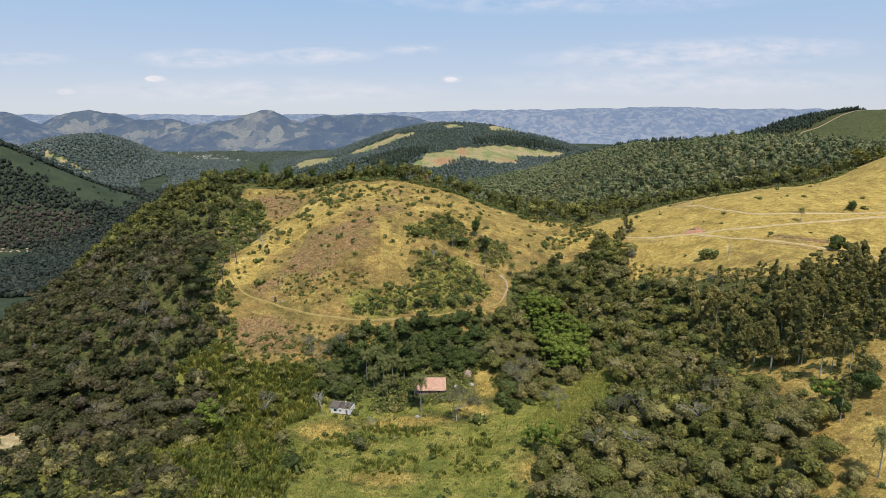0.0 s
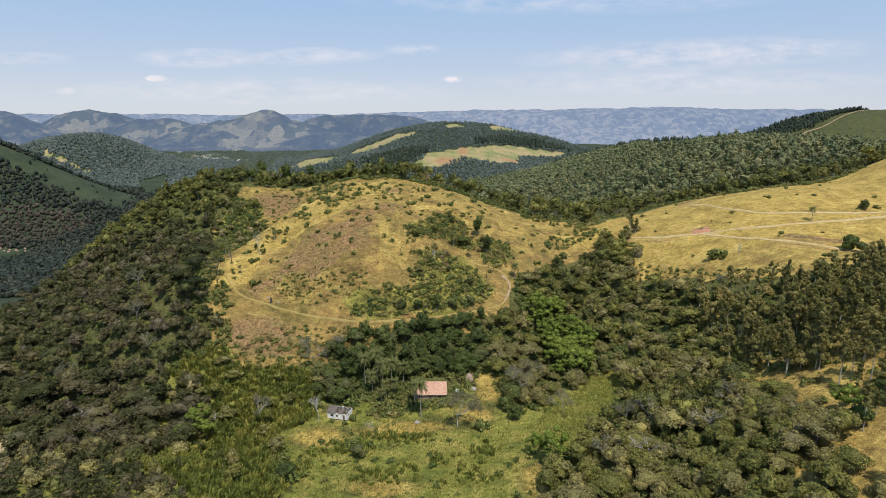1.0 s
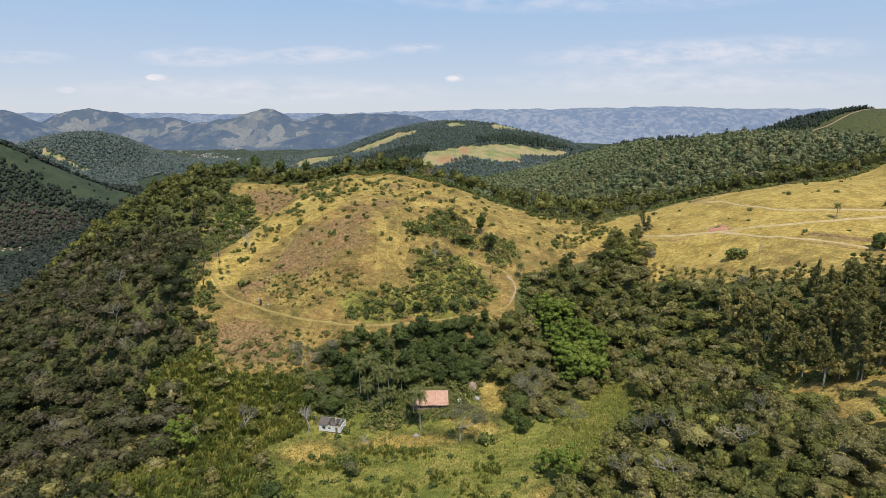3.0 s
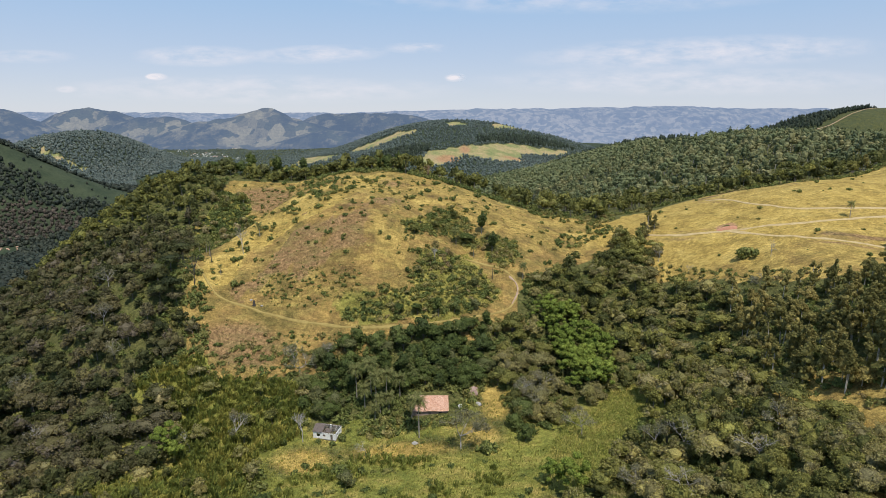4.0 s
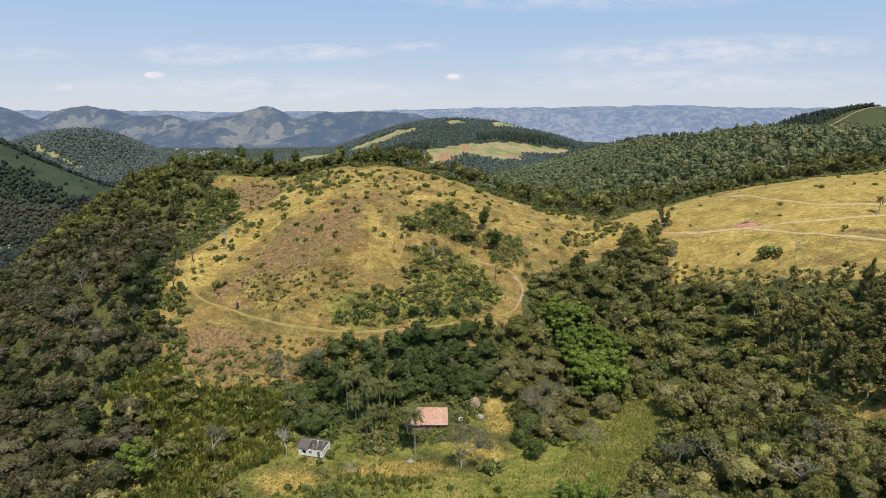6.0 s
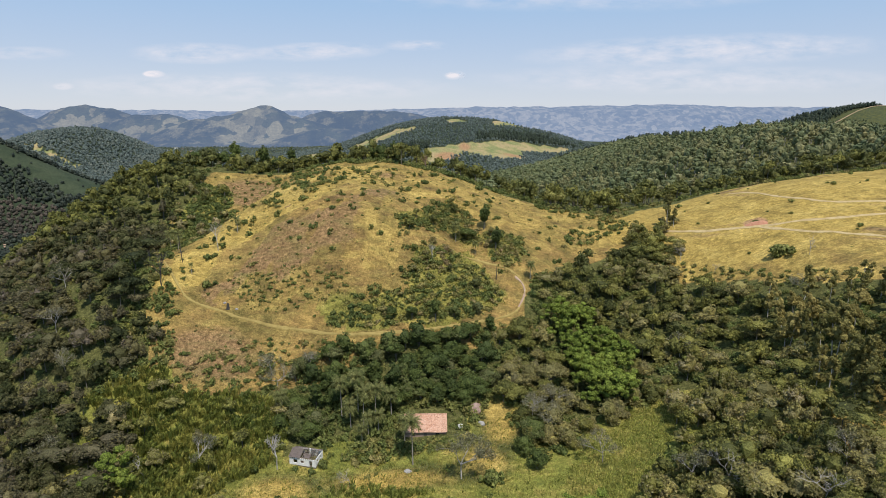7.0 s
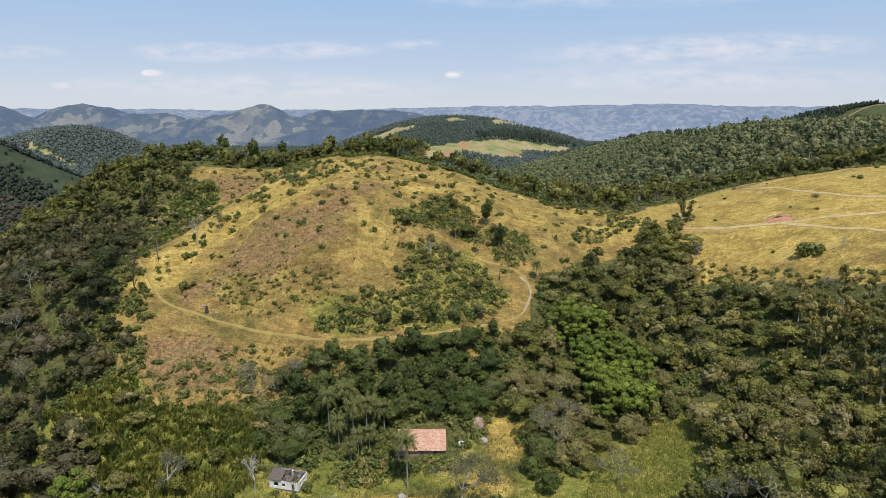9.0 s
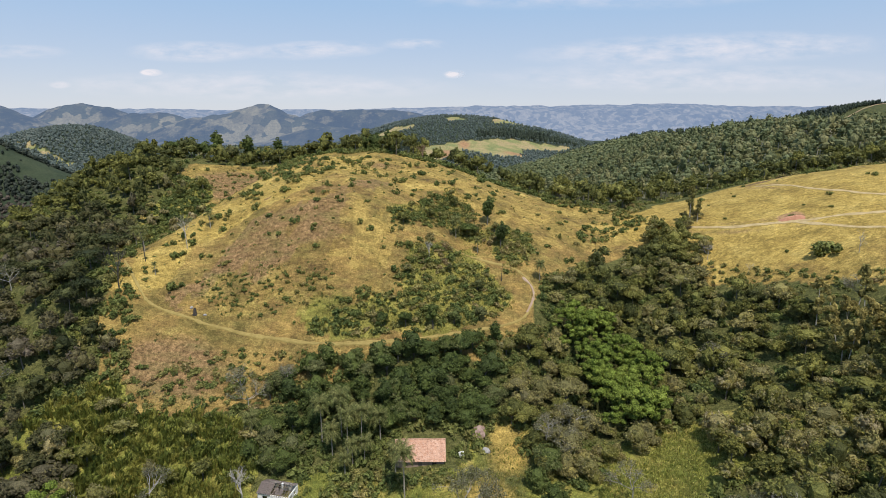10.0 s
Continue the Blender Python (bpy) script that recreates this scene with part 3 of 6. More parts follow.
def cores(rng, lobes, shrink=0.84, level=1):
    """The shaded inside of a crown."""
    bv, bt = BALLS[level]
    out = []
    for c, r in lobes:
        lump = 1 + rng.uniform(-0.16, 0.12, (len(bv), 1))
        out.append((bv * lump * np.array(r) * shrink + np.array(c), bt))
    return joined(out)


def tufts(rng, clumps, count, size, heart, tilt=0.45, kite=False, spin=0.5):
    """Small leafy twigs over clumps of foliage, each turned away from the heart of its crown."""
    c, r = np.array([q[0] for q in clumps], float), np.array([q[1] for q in clumps], float)
    area = r[:, 0] * r[:, 1] + r[:, 2] * (r[:, 0] + r[:, 1])
    which = rng.choice(len(clumps), count, p=area / area.sum())
    away = c[which] - np.array(heart, float)
    away = away / (np.linalg.norm(away, axis=1)[:, None] + 1e-6)
    d = rng.normal(size=(count, 3)) + 0.55 * away + (0, 0, 0.3)
    d /= np.linalg.norm(d, axis=1)[:, None]
    at = c[which] + d * r[which] * rng.uniform(0.72, 1.12, (count, 1))
    n = d + rng.normal(size=(count, 3)) * tilt
    n /= np.linalg.norm(n, axis=1)[:, None]
    side = np.cross(n, rng.normal(size=(count, 3)))
    side /= np.linalg.norm(side, axis=1)[:, None]
    along = np.cross(n, side)
    s = size * rng.uniform(0.5, 1.4, (count, 1))
    bend = n * s * rng.uniform(0.0, spin, (count, 1))
    if kite:
        v = np.stack([at - along * s * 0.62 - bend, at + side * s * 0.42, at + along * s * 0.62 - bend, at - side * s * 0.42], 1).reshape(-1, 3)
        k = np.arange(count)[:, None] * 4
        return v, np.concatenate([k + [0, 1, 3], k + [1, 2, 3]])
    v = np.stack([at - along * s * 0.55 - side * s * 0.4, at - along * s * 0.5 + side * s * 0.45, at + along * s * 0.7 - bend], 1).reshape(-1, 3)
    return v, np.arange(count)[:, None] * 3 + [[0, 1, 2]]


def crown_clumps(rng, boughs, count, small, big, low=-0.5, flat=0.75):
    """Clumps of foliage over the outside of the boughs of a crown."""
    out = []
    while len(out) < count:
        k = int(rng.integers(len(boughs)))
        (bx, by, bz), (rx, ry, rz) = boughs[k]
        d = rng.normal(size=3)
        d /= np.linalg.norm(d)
        if d[2] < low:
            continue
        p = np.array((bx, by, bz)) + d * (rx, ry, rz) * rng.uniform(0.82, 1.04)
        if any(j != k and np.sum(((p - q) / e) ** 2) < 0.7 for j, (q, e) in enumerate(boughs)):
            if rng.random() < 0.9:
                continue
        rr = rng.uniform(small, big)
        out.append((tuple(p), (rr, rr, rr * flat * rng.uniform(0.8, 1.15))))
    return out


def broadleaf(seed, twigs, size, limbs=True, clumps=34, level=1, kite=False):
    """A tree about 9 m high: a forked trunk and a crown of several boughs, broken into many clumps."""
    rng = np.random.default_rng(seed)
    high, wide = rng.uniform(8.0, 10.5), rng.uniform(3.0, 4.0)
    deep = wide * rng.uniform(0.8, 1.1)
    if seed % 6 == 0:
        # an umbrella crown
        wide, deep = wide * 1.3, deep * 0.6
    elif seed % 6 == 3:
        # a slim upright crown
        high, wide, deep = high * 1.15, wide * 0.75, deep * 1.25
    sx, sy = rng.uniform(-0.5, 0.5, 2)
    boughs = [((sx, sy, high - deep * 1.05), (wide * 0.72, wide * 0.70, deep * 0.9))]
    for k in range(4):
        a = k * 1.57 + rng.uniform(-0.6, 0.6)
        d, e = wide * rng.uniform(0.45, 0.68), rng.uniform(0.36, 0.52)
        boughs.append(((sx + d * math.cos(a), sy + d * math.sin(a), high - deep * rng.uniform(0.75, 1.75)), (wide * e, wide * e, deep * e * 0.95)))
    heart = (sx, sy, high - deep * 1.4)
    lumps = crown_clumps(rng, boughs, clumps, wide * 0.10, wide * 0.30, flat=0.66)
    wood = [tube([(0, 0, -1.5), (0.1, 0, high * 0.3), (sx, sy, high - deep)], (0.26, 0.18, 0.08), 6 if limbs else 4)]
    if limbs:
        for (x, y, z), r in boughs[1:]:
            wood.append(tube([(0.05, 0, high * rng.uniform(0.2, 0.35)), (x * 0.5, y * 0.5, z - r[2] * 0.9), (x, y, z)], (0.12, 0.08, 0.03), 4))
    return joined(wood), joined([tufts(rng, lumps, twigs, size, heart, kite=kite), cores(rng, boughs, 0.86, level)])


def gum(seed, sprays_count, size, limbs=True):
    """A tall slim eucalypt about 15 m high with a bare pale trunk below."""
    rng = np.random.default_rng(seed)
    high = rng.uniform(15.5, 20.0) if limbs else rng.uniform(13.5, 16.5)
    lobes = []
    for k in range(rng.integers(7, 10)):
        f = rng.uniform(0.58 if limbs else 0.42, 1.0)
        a, d = rng.uniform(0, 6.28), rng.uniform(0.2, 1.5) * (1.25 - 0.6 * f)
        rr = rng.uniform(1.15, 1.95) * (1.35 - 0.55 * f)
        lobes.append(((d * math.cos(a), d * math.sin(a), high * f - rr), (rr, rr, rr * rng.uniform(1.0, 1.5))))
    lobes.append(((0, 0, high - 1.6), (1.0, 1.0, 1.7)))
    wood = [tube([(0, 0, -1.5), (0.1, 0.1, high * 0.4), (0, 0.1, high * 0.9)], (0.24, 0.17, 0.05), 6 if limbs else 4)]
    if limbs:
        for (x, y, z), r in lobes[:5]:
            wood.append(tube([(0.05, 0.05, z - 2.2), (x, y, z)], (0.08, 0.03), 4))
    lumps = crown_clumps(rng, lobes, 26 if limbs else 18, 0.5, 1.0, -0.8, 1.0)
    leaves = [tufts(rng, lumps, sprays_count, size, (0, 0, high * 0.6), 0.6, limbs), cores(rng, lobes, 0.72)]
    return joined(wood), joined(leaves)


def low_bush(seed, twigs, size, high=1.0, lumps=5, kite=False):
    """A bush of several uneven stems of foliage, some standing above the rest."""
    rng = np.random.default_rng(seed)
    lobes = [((0, 0, 0.3 * high), (0.66, 0.6, 0.5 * high))]
    for k in range(5):
        a, d = k * 1.26 + rng.uniform(-.5, .5), rng.uniform(0.3, 0.95)
        rr = rng.uniform(0.2, 0.46)
        lobes.append(((d * math.cos(a), d * math.sin(a), rng.uniform(0.15, 0.62) * high), (rr, rr, rr * high * rng.uniform(0.7, 1.4))))
    return joined([tufts(rng, lobes, twigs, size, (0, 0, 0), 0.5, kite), cores(rng, lobes[:lumps], 0.74)])


def cane_tuft(seed, blades, high):
    """Upright leafy canes that lean out from one root."""
    rng = np.random.default_rng(seed)
    a, d = rng.uniform(0, 6.28, blades), rng.uniform(0, 0.9, blades)
    root = np.stack([d * np.cos(a), d * np.sin(a), np.full(blades, -0.2)], 1)
    h = high * rng.uniform(0.6, 1.15, (blades, 1))
    lean = np.stack([np.cos(a), np.sin(a), 0 * a], 1) * h * rng.uniform(0.05, 0.32, (blades, 1))
    side = np.stack([-np.sin(a + 0.8), np.cos(a + 0.8), 0 * a], 1) * rng.uniform(0.10, 0.22, (blades, 1)) * high / 2.2
    mid, tip = root + lean * 0.45 + h * [0, 0, 0.68], root + lean * 1.25 + h * [0, 0, 0.86]
    v = np.stack([root, mid - side, mid + side, tip], 1).reshape(-1, 3)
    k = np.arange(blades)[:, None] * 4
    return v, np.concatenate([k + [0, 2, 1], k + [1, 2, 3]])


def spread(poly, step, seed, amount=5.0, keep=1.0, jitter=0.58):
    """Uneven places inside a plot of the plan."""
    rng = np.random.default_rng(seed)
    px, py = np.array(poly).T
    x, y = np.meshgrid(np.arange(float(px.min()), px.max(), step), np.arange(float(py.min()), py.max(), step * 0.87))
    x[1::2] += step / 2
    x, y = x + rng.uniform(-jitter, jitter, x.shape) * step, y + rng.uniform(-jitter, jitter, y.shape) * step
    ok = ragged(x, y, poly, amount, seed) & (rng.random(x.shape) < keep)
    return np.stack([x[ok], y[ok]], 1)


def clear_of(pts, *lines, gap=4.0):
    for line in lines:
        pts = pts[off_line(pts[:, 0], pts[:, 1], line) > gap]
    return pts


def planted(name, kinds, pts, rng, mats, scale=(0.8, 1.2), tones=(0.0, 0.8), sink=0.0, patch=30, leans=0.08):
    """One mesh of many plants: each a copy of one of the kinds, turned, sized and toned."""
    verts, tris, slots, tone, at = [], [], [], [], 0
    z = ground_z(pts[:, 0], pts[:, 1])
    lumps = fbm(pts[:, 0], pts[:, 1], patch, 51)
    for (x, y), h, lump in zip(pts, z, lumps):
        parts = kinds[rng.integers(len(kinds))]
        s, a = rng.uniform(*scale), rng.uniform(0, 6.28)
        c, n = math.cos(a) * s, math.sin(a) * s
        lx, ly = rng.normal(0, leans, 2)
        turn = np.array([[c, -n, lx * s], [n, c, ly * s], [0, 0, s * rng.uniform(0.8, 1.2)]]) @ np.diag((rng.uniform(0.8, 1.3), rng.uniform(0.8, 1.1), 1))
        own = tones[0] + (tones[1] - tones[0]) * np.clip(0.8 * rng.random() + 0.8 * (lump - 0.4), 0, 1)
        for slot, (v, t) in enumerate(parts):
            verts.append(v @ turn.T + (x, y, h - sink))
            tris.append(t + at)
            slots.append(np.full(len(t), slot))
            tone.append(np.full(len(v), own))
            at += len(v)
    return raw_mesh(name, np.concatenate(verts), np.concatenate(tris), mats, np.concatenate(slots), tone=np.concatenate(tone))


def plant_thing(name, label, category, group, parts):
    """A plant as one thing: an Empty at its foot and a mesh for each part."""
    root = tagged(new(name), label, category, group)
    for part_name, shape, mat, part_label, tone in parts:
        ob = new(part_name, raw_mesh(part_name, *shape, mat, tone=np.full(len(shape[0]), tone)))
        ob.parent = root
        if part_label:
            tagged(ob, part_label)
    return root


def at_ground(x, y, turn=0.0, size=1.0, sink=0.0):
    return pose(x, y, float(ground_z(x, y)) - sink, 0, 0, turn) @ Matrix.Scale(size, 4)


PLACED = set()


def stand(protos, pts, rng, scale=(0.8, 1.2), sink=0.0):
    """Copies of a few model plants; the models themselves take the first places."""
    for x, y in pts:
        k = int(rng.integers(len(protos)))
        m = at_ground(float(x), float(y), rng.uniform(0, 360), rng.uniform(*scale), sink)
        if protos[k].name in PLACED:
            copy_thing(protos[k], m)
        else:
            PLACED.add(protos[k].name)
            protos[k].matrix_basis = m


rng = np.random.default_rng(7)
# ---- woods ----
BROAD_MID = [broadleaf(100 + k, 700, 0.58, False, 52) for k in range(9)]
BROAD_FAR = [broadleaf(120 + k, 260, 0.95, False, 26) for k in range(6)]
GUM_MID = [gum(200 + k, 420, 0.75, False) for k in range(7)]


def slope_gum(seed):
    r = np.random.default_rng(seed)
    high = r.uniform(9.5, 13.5)
    lobes = [((0, 0, high * 0.74), (2.5, 2.5, high * 0.22)), ((r.uniform(-1.6, 1.6), r.uniform(-1.6, 1.6), high * 0.54), (2.9, 2.9, high * 0.20))]
    lumps = crown_clumps(r, lobes, 13, 0.8, 1.5, -0.5, 0.8)
    return tube([(0, 0, -1.5), (0, 0, high * 0.6)], (0.3, 0.2), 3), joined([tufts(r, lumps, 54, 1.15, (0, 0, high * 0.5), 0.28), cores(r, lobes, 0.84)])


GUM_LOW = [slope_gum(230 + k) for k in range(7)]

left_all = spread(WOOD_LEFT, 6.6, 1, 11)


def off_sand(pts):
    return pts[np.hypot((pts[:, 0] + 164) / 17, (pts[:, 1] - 188) / 23) > 1]


left_all = off_sand(left_all)
left = left_all[left_all[:, 1] < 300]
left_back = left_all[left_all[:, 1] >= 300]
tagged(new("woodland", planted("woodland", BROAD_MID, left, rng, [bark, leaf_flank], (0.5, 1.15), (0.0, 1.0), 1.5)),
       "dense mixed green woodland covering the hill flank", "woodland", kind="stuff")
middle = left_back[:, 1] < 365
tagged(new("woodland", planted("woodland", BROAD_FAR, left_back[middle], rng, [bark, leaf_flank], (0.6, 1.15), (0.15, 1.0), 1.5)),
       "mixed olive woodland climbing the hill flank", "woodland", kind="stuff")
# lighter leaves on the upper slope stand in for the sunlight there
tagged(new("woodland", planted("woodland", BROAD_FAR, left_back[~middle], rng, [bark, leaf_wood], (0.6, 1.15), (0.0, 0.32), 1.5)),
       "mixed green woodland along the ridge, sunlight in its leaf tone", "woodland", kind="stuff")
right = clear_of(spread(WOOD_RIGHT, 6.4, 2), SADDLE_TRACK, HILL_TRACK)
right = np.concatenate([right, spread(WOOD_CORNER, 5.6, 39, 3)])
rw = right[right[:, 0] < 100 + 0.25 * (right[:, 1] - 200)]
rg = right[right[:, 0] >= 100 + 0.25 * (right[:, 1] - 200)]
tagged(new("woodland", planted("woodland", BROAD_MID, rw, rng, [bark, leaf_wood], (0.55, 1.05), (0.0, 0.72), 1.6)),
       "mixed green woodland filling the gully beside the field", "woodland", kind="stuff")
tagged(new("eucalyptus_wood", planted("eucalyptus_wood", GUM_MID + BROAD_MID[:3], rg, rng, [bark_pale, leaf_gum], (0.55, 0.95), (0.1, 1.0))),
       "stand of tall dark green eucalyptus above the clearing", "woodland", kind="stuff")
behind = spread(WOOD_BEHIND, 10.2, 3)
near = behind[behind[:, 1] < 470]
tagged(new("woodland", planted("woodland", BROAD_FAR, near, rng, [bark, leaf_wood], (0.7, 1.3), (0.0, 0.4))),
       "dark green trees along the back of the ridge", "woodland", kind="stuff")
mid = behind[(behind[:, 1] >= 470) & (behind[:, 1] < 1000)]
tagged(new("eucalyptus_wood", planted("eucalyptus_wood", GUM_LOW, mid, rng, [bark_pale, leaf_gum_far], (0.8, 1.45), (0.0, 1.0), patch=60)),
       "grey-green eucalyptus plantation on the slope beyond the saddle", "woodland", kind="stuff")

# far woods on the hills across the valleys
def far_lump(seed, tall=1.0):
    r = np.random.default_rng(seed)
    lobes = [((0, 0, 3.4 * tall), (4.3, 4.0, 3.6 * tall))]
    return (joined([tufts(r, lobes, 9, 2.4, (0, 0, 0)), cores(r, lobes, 0.92)]),)


FAR_LUMPS = [far_lump(300 + k, 0.85 + 0.12 * k) for k in range(6)]


def on_slope(pts):
    """Those on the slopes that look down the valley."""
    away = pts / np.hypot(pts[:, 0], pts[:, 1])[:, None] * 40
    return pts[ground_z(pts[:, 0], pts[:, 1]) - ground_z(pts[:, 0] - away[:, 0], pts[:, 1] - away[:, 1]) > -5]


def off_fields(pts):
    for plot in FAR_FIELDS + FAR_MEADOWS:
        pts = pts[~ragged(pts[:, 0], pts[:, 1], plot, 16, 41)]
    return pts


far_slope = on_slope(behind[behind[:, 1] >= 1000])
tagged(new("eucalyptus_wood", planted("eucalyptus_wood", FAR_LUMPS, far_slope, rng, [leaf_gum_far], (0.9, 1.3), (0.1, 0.8), patch=120)),
       "distant grey-green plantation running down into the valley", "woodland", kind="stuff")
LEFT_HILL = [(-1950, 2500), (-900, 2560), (-760, 2250), (-800, 1650), (-1300, 1800), (-1750, 1850)]
CENTRE_FAR = [(-700, 2500), (-520, 1650), (-100, 1480), (500, 1550), (800, 2100), (560, 2450), (-200, 2650)]
left_near = spread(LEFT_NEAR, 7.6, 21, 20)
left_near = left_near[left_near[:, 1] > 620]
left_near = off_fields(np.concatenate([left_near[left_near[:, 1] < 1000], on_slope(left_near[left_near[:, 1] >= 1000])]))
bare = inside(left_near[:, 0], left_near[:, 1], FAR_BROWN)
thin = np.random.default_rng(5).random(len(left_near)) < 0.97
roofs = inside(left_near[:, 0], left_near[:, 1], [(-900, 1134), (-800, 1134), (-780, 1040), (-900, 1040)])
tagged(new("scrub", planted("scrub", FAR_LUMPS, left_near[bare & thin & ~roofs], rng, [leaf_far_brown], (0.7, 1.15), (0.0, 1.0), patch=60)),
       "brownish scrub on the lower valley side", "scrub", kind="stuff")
tagged(new("woodland", planted("woodland", FAR_LUMPS, left_near[~bare & thin & ~roofs], rng, [leaf_far_shaded], (0.8, 1.35), (0.0, 0.7), patch=200)),
       "distant woods on the slopes across the valley, cloud shadow in their colour", "woodland", kind="stuff")
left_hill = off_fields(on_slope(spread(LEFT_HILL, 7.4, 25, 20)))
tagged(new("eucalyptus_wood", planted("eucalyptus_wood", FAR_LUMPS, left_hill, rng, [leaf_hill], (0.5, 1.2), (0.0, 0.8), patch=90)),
       "plantation covering the hill across the valley, distance haze in its leaf colour", "woodland", kind="stuff")
hedge = spread(FAR_MEADOWS[0], 24, 26, 8, 0.4)
tagged(new("scattered_trees", planted("scattered_trees", FAR_LUMPS, hedge, rng, [leaf_far_shaded], (0.5, 1.0), (0.0, 0.6))),
       "scattered trees on the far meadow, cloud shadow in their colour", "woodland", kind="stuff")
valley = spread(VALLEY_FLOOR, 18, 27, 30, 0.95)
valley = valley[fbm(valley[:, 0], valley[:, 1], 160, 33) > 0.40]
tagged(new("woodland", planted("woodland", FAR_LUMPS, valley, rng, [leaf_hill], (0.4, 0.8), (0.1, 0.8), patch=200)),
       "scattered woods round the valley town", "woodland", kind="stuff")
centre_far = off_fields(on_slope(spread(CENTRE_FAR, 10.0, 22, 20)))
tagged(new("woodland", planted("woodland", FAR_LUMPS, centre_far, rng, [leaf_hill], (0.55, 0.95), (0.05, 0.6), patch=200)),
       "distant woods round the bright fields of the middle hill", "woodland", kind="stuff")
PINES = [(102, 1994), (171, 2098), (236, 2151), (343, 2184), (430, 2180), (470, 2150), (415, 2140), (355, 2126), (227, 2064), (103, 1946)]
PINE_HOLLOW = [(-240, 1750), (-149, 1868), (-43, 1900), (-42, 1848), (-106, 1728), (-200, 1685)]
PINE_RIDGE = [(900, 2110), (1090, 2110), (1250, 2130), (1420, 2180), (1520, 2200), (1660, 2255), (1660, 2200), (1520, 2145), (1420, 2080), (1300, 2030), (1220, 1995), (1150, 1990), (1080, 2010), (960, 2020)]
PINE_CREST = [(250, 1440), (420, 1460), (640, 1500), (760, 1560), (760, 1500), (600, 1440), (300, 1400)]
for plot, step, words in ((PINES, 9, "dark band of pines above the distant field"), (PINE_HOLLOW, 10, "dark pines in the hollow below the distant field"),
                          (PINE_RIDGE, 10, "dark pine wood along the distant ridge"), (PINE_CREST, 11, "dark pines along the far crest")):
    tagged(new("pine_wood", planted("pine_wood", [far_lump(320 + k, 2.1) for k in range(3)], spread(plot, step, 24, 6), rng, [leaf_dark], (0.8, 1.2), (0, 1))),
           words, "woodland", kind="stuff")

# ---- distant ranges and clouds ----
def range_material(name, haze, amount, wood, grass, pale, scale=0.004, open_gain=0.2, edge=0.47):
    """Woods, dry slopes and a patchwork of pale fields, with blue distance haze mixed in as a glow."""
    m, nt, p = material(name, 1.0, 0.0)
    co = nt.nodes.new("ShaderNodeTexCoord")
    warp = node(nt, "ShaderNodeTexNoise", Scale=scale * 4, Detail=5.0, Roughness=0.65)
    nt.links.new(co.outputs["Object"], warp.inputs["Vector"])
    push = nt.nodes.new("ShaderNodeVectorMath")
    push.operation = 'MULTIPLY_ADD'
    push.inputs[1].default_value = (0.35 / scale, 0.35 / scale, 0)
    nt.links.new(warp.outputs["Color"], push.inputs[0])
    nt.links.new(co.outputs["Object"], push.inputs[2])
    plots = node(nt, "ShaderNodeTexVoronoi", Scale=scale * 2.2)
    nt.links.new(push.outputs[0], plots.inputs["Vector"])
    apart = nt.nodes.new("ShaderNodeSeparateColor")
    nt.links.new(plots.outputs["Color"], apart.inputs[0])
    colour = ramp(nt, apart.outputs[0], [(0.0, grass), (0.35, tuple(0.75 * v for v in grass)), (0.62, pale), (1.0, tuple(1.2 * v for v in pale))])
    mottle = ramp(nt, noise_at(nt, scale * 9, 5, 0.7), [(0.35, (0.7, 0.72, 0.7)), (0.65, (1.25, 1.22, 1.2))])
    colour = blend(nt, 1.0, colour, mottle, 'MULTIPLY')
    f = noise_at(nt, scale * 1.4, 10, 0.76)
    bare = maths(nt, 'SUBTRACT', maths(nt, 'ADD', f, maths(nt, 'MULTIPLY', attribute(nt, "gully"), 0.16)), maths(nt, 'MULTIPLY', attribute(nt, "bare"), open_gain))
    colour = blend(nt, ramp(nt, bare, [(edge - 0.04, (0, 0, 0)), (edge + 0.15, (1, 1, 1))]), colour, wood)
    rows = noise_at(nt, scale * 22, 4, 0.7)
    colour = blend(nt, ramp(nt, rows, [(0.58, (0, 0, 0)), (0.66, (0.6, 0.6, 0.6))]), colour, wood)
    nt.links.new(colour, p.inputs["Base Color"])
    bump(nt, p, noise_at(nt, 0.03, 5, 0.7), 0.8, 14)
    # the haze: one even blue emission laid over the whole surface
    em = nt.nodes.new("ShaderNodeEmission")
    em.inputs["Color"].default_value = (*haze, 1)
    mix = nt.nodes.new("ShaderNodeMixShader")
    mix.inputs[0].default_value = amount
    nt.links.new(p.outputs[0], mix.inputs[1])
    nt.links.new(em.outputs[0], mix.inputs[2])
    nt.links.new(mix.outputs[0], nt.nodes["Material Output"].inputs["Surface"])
    return m


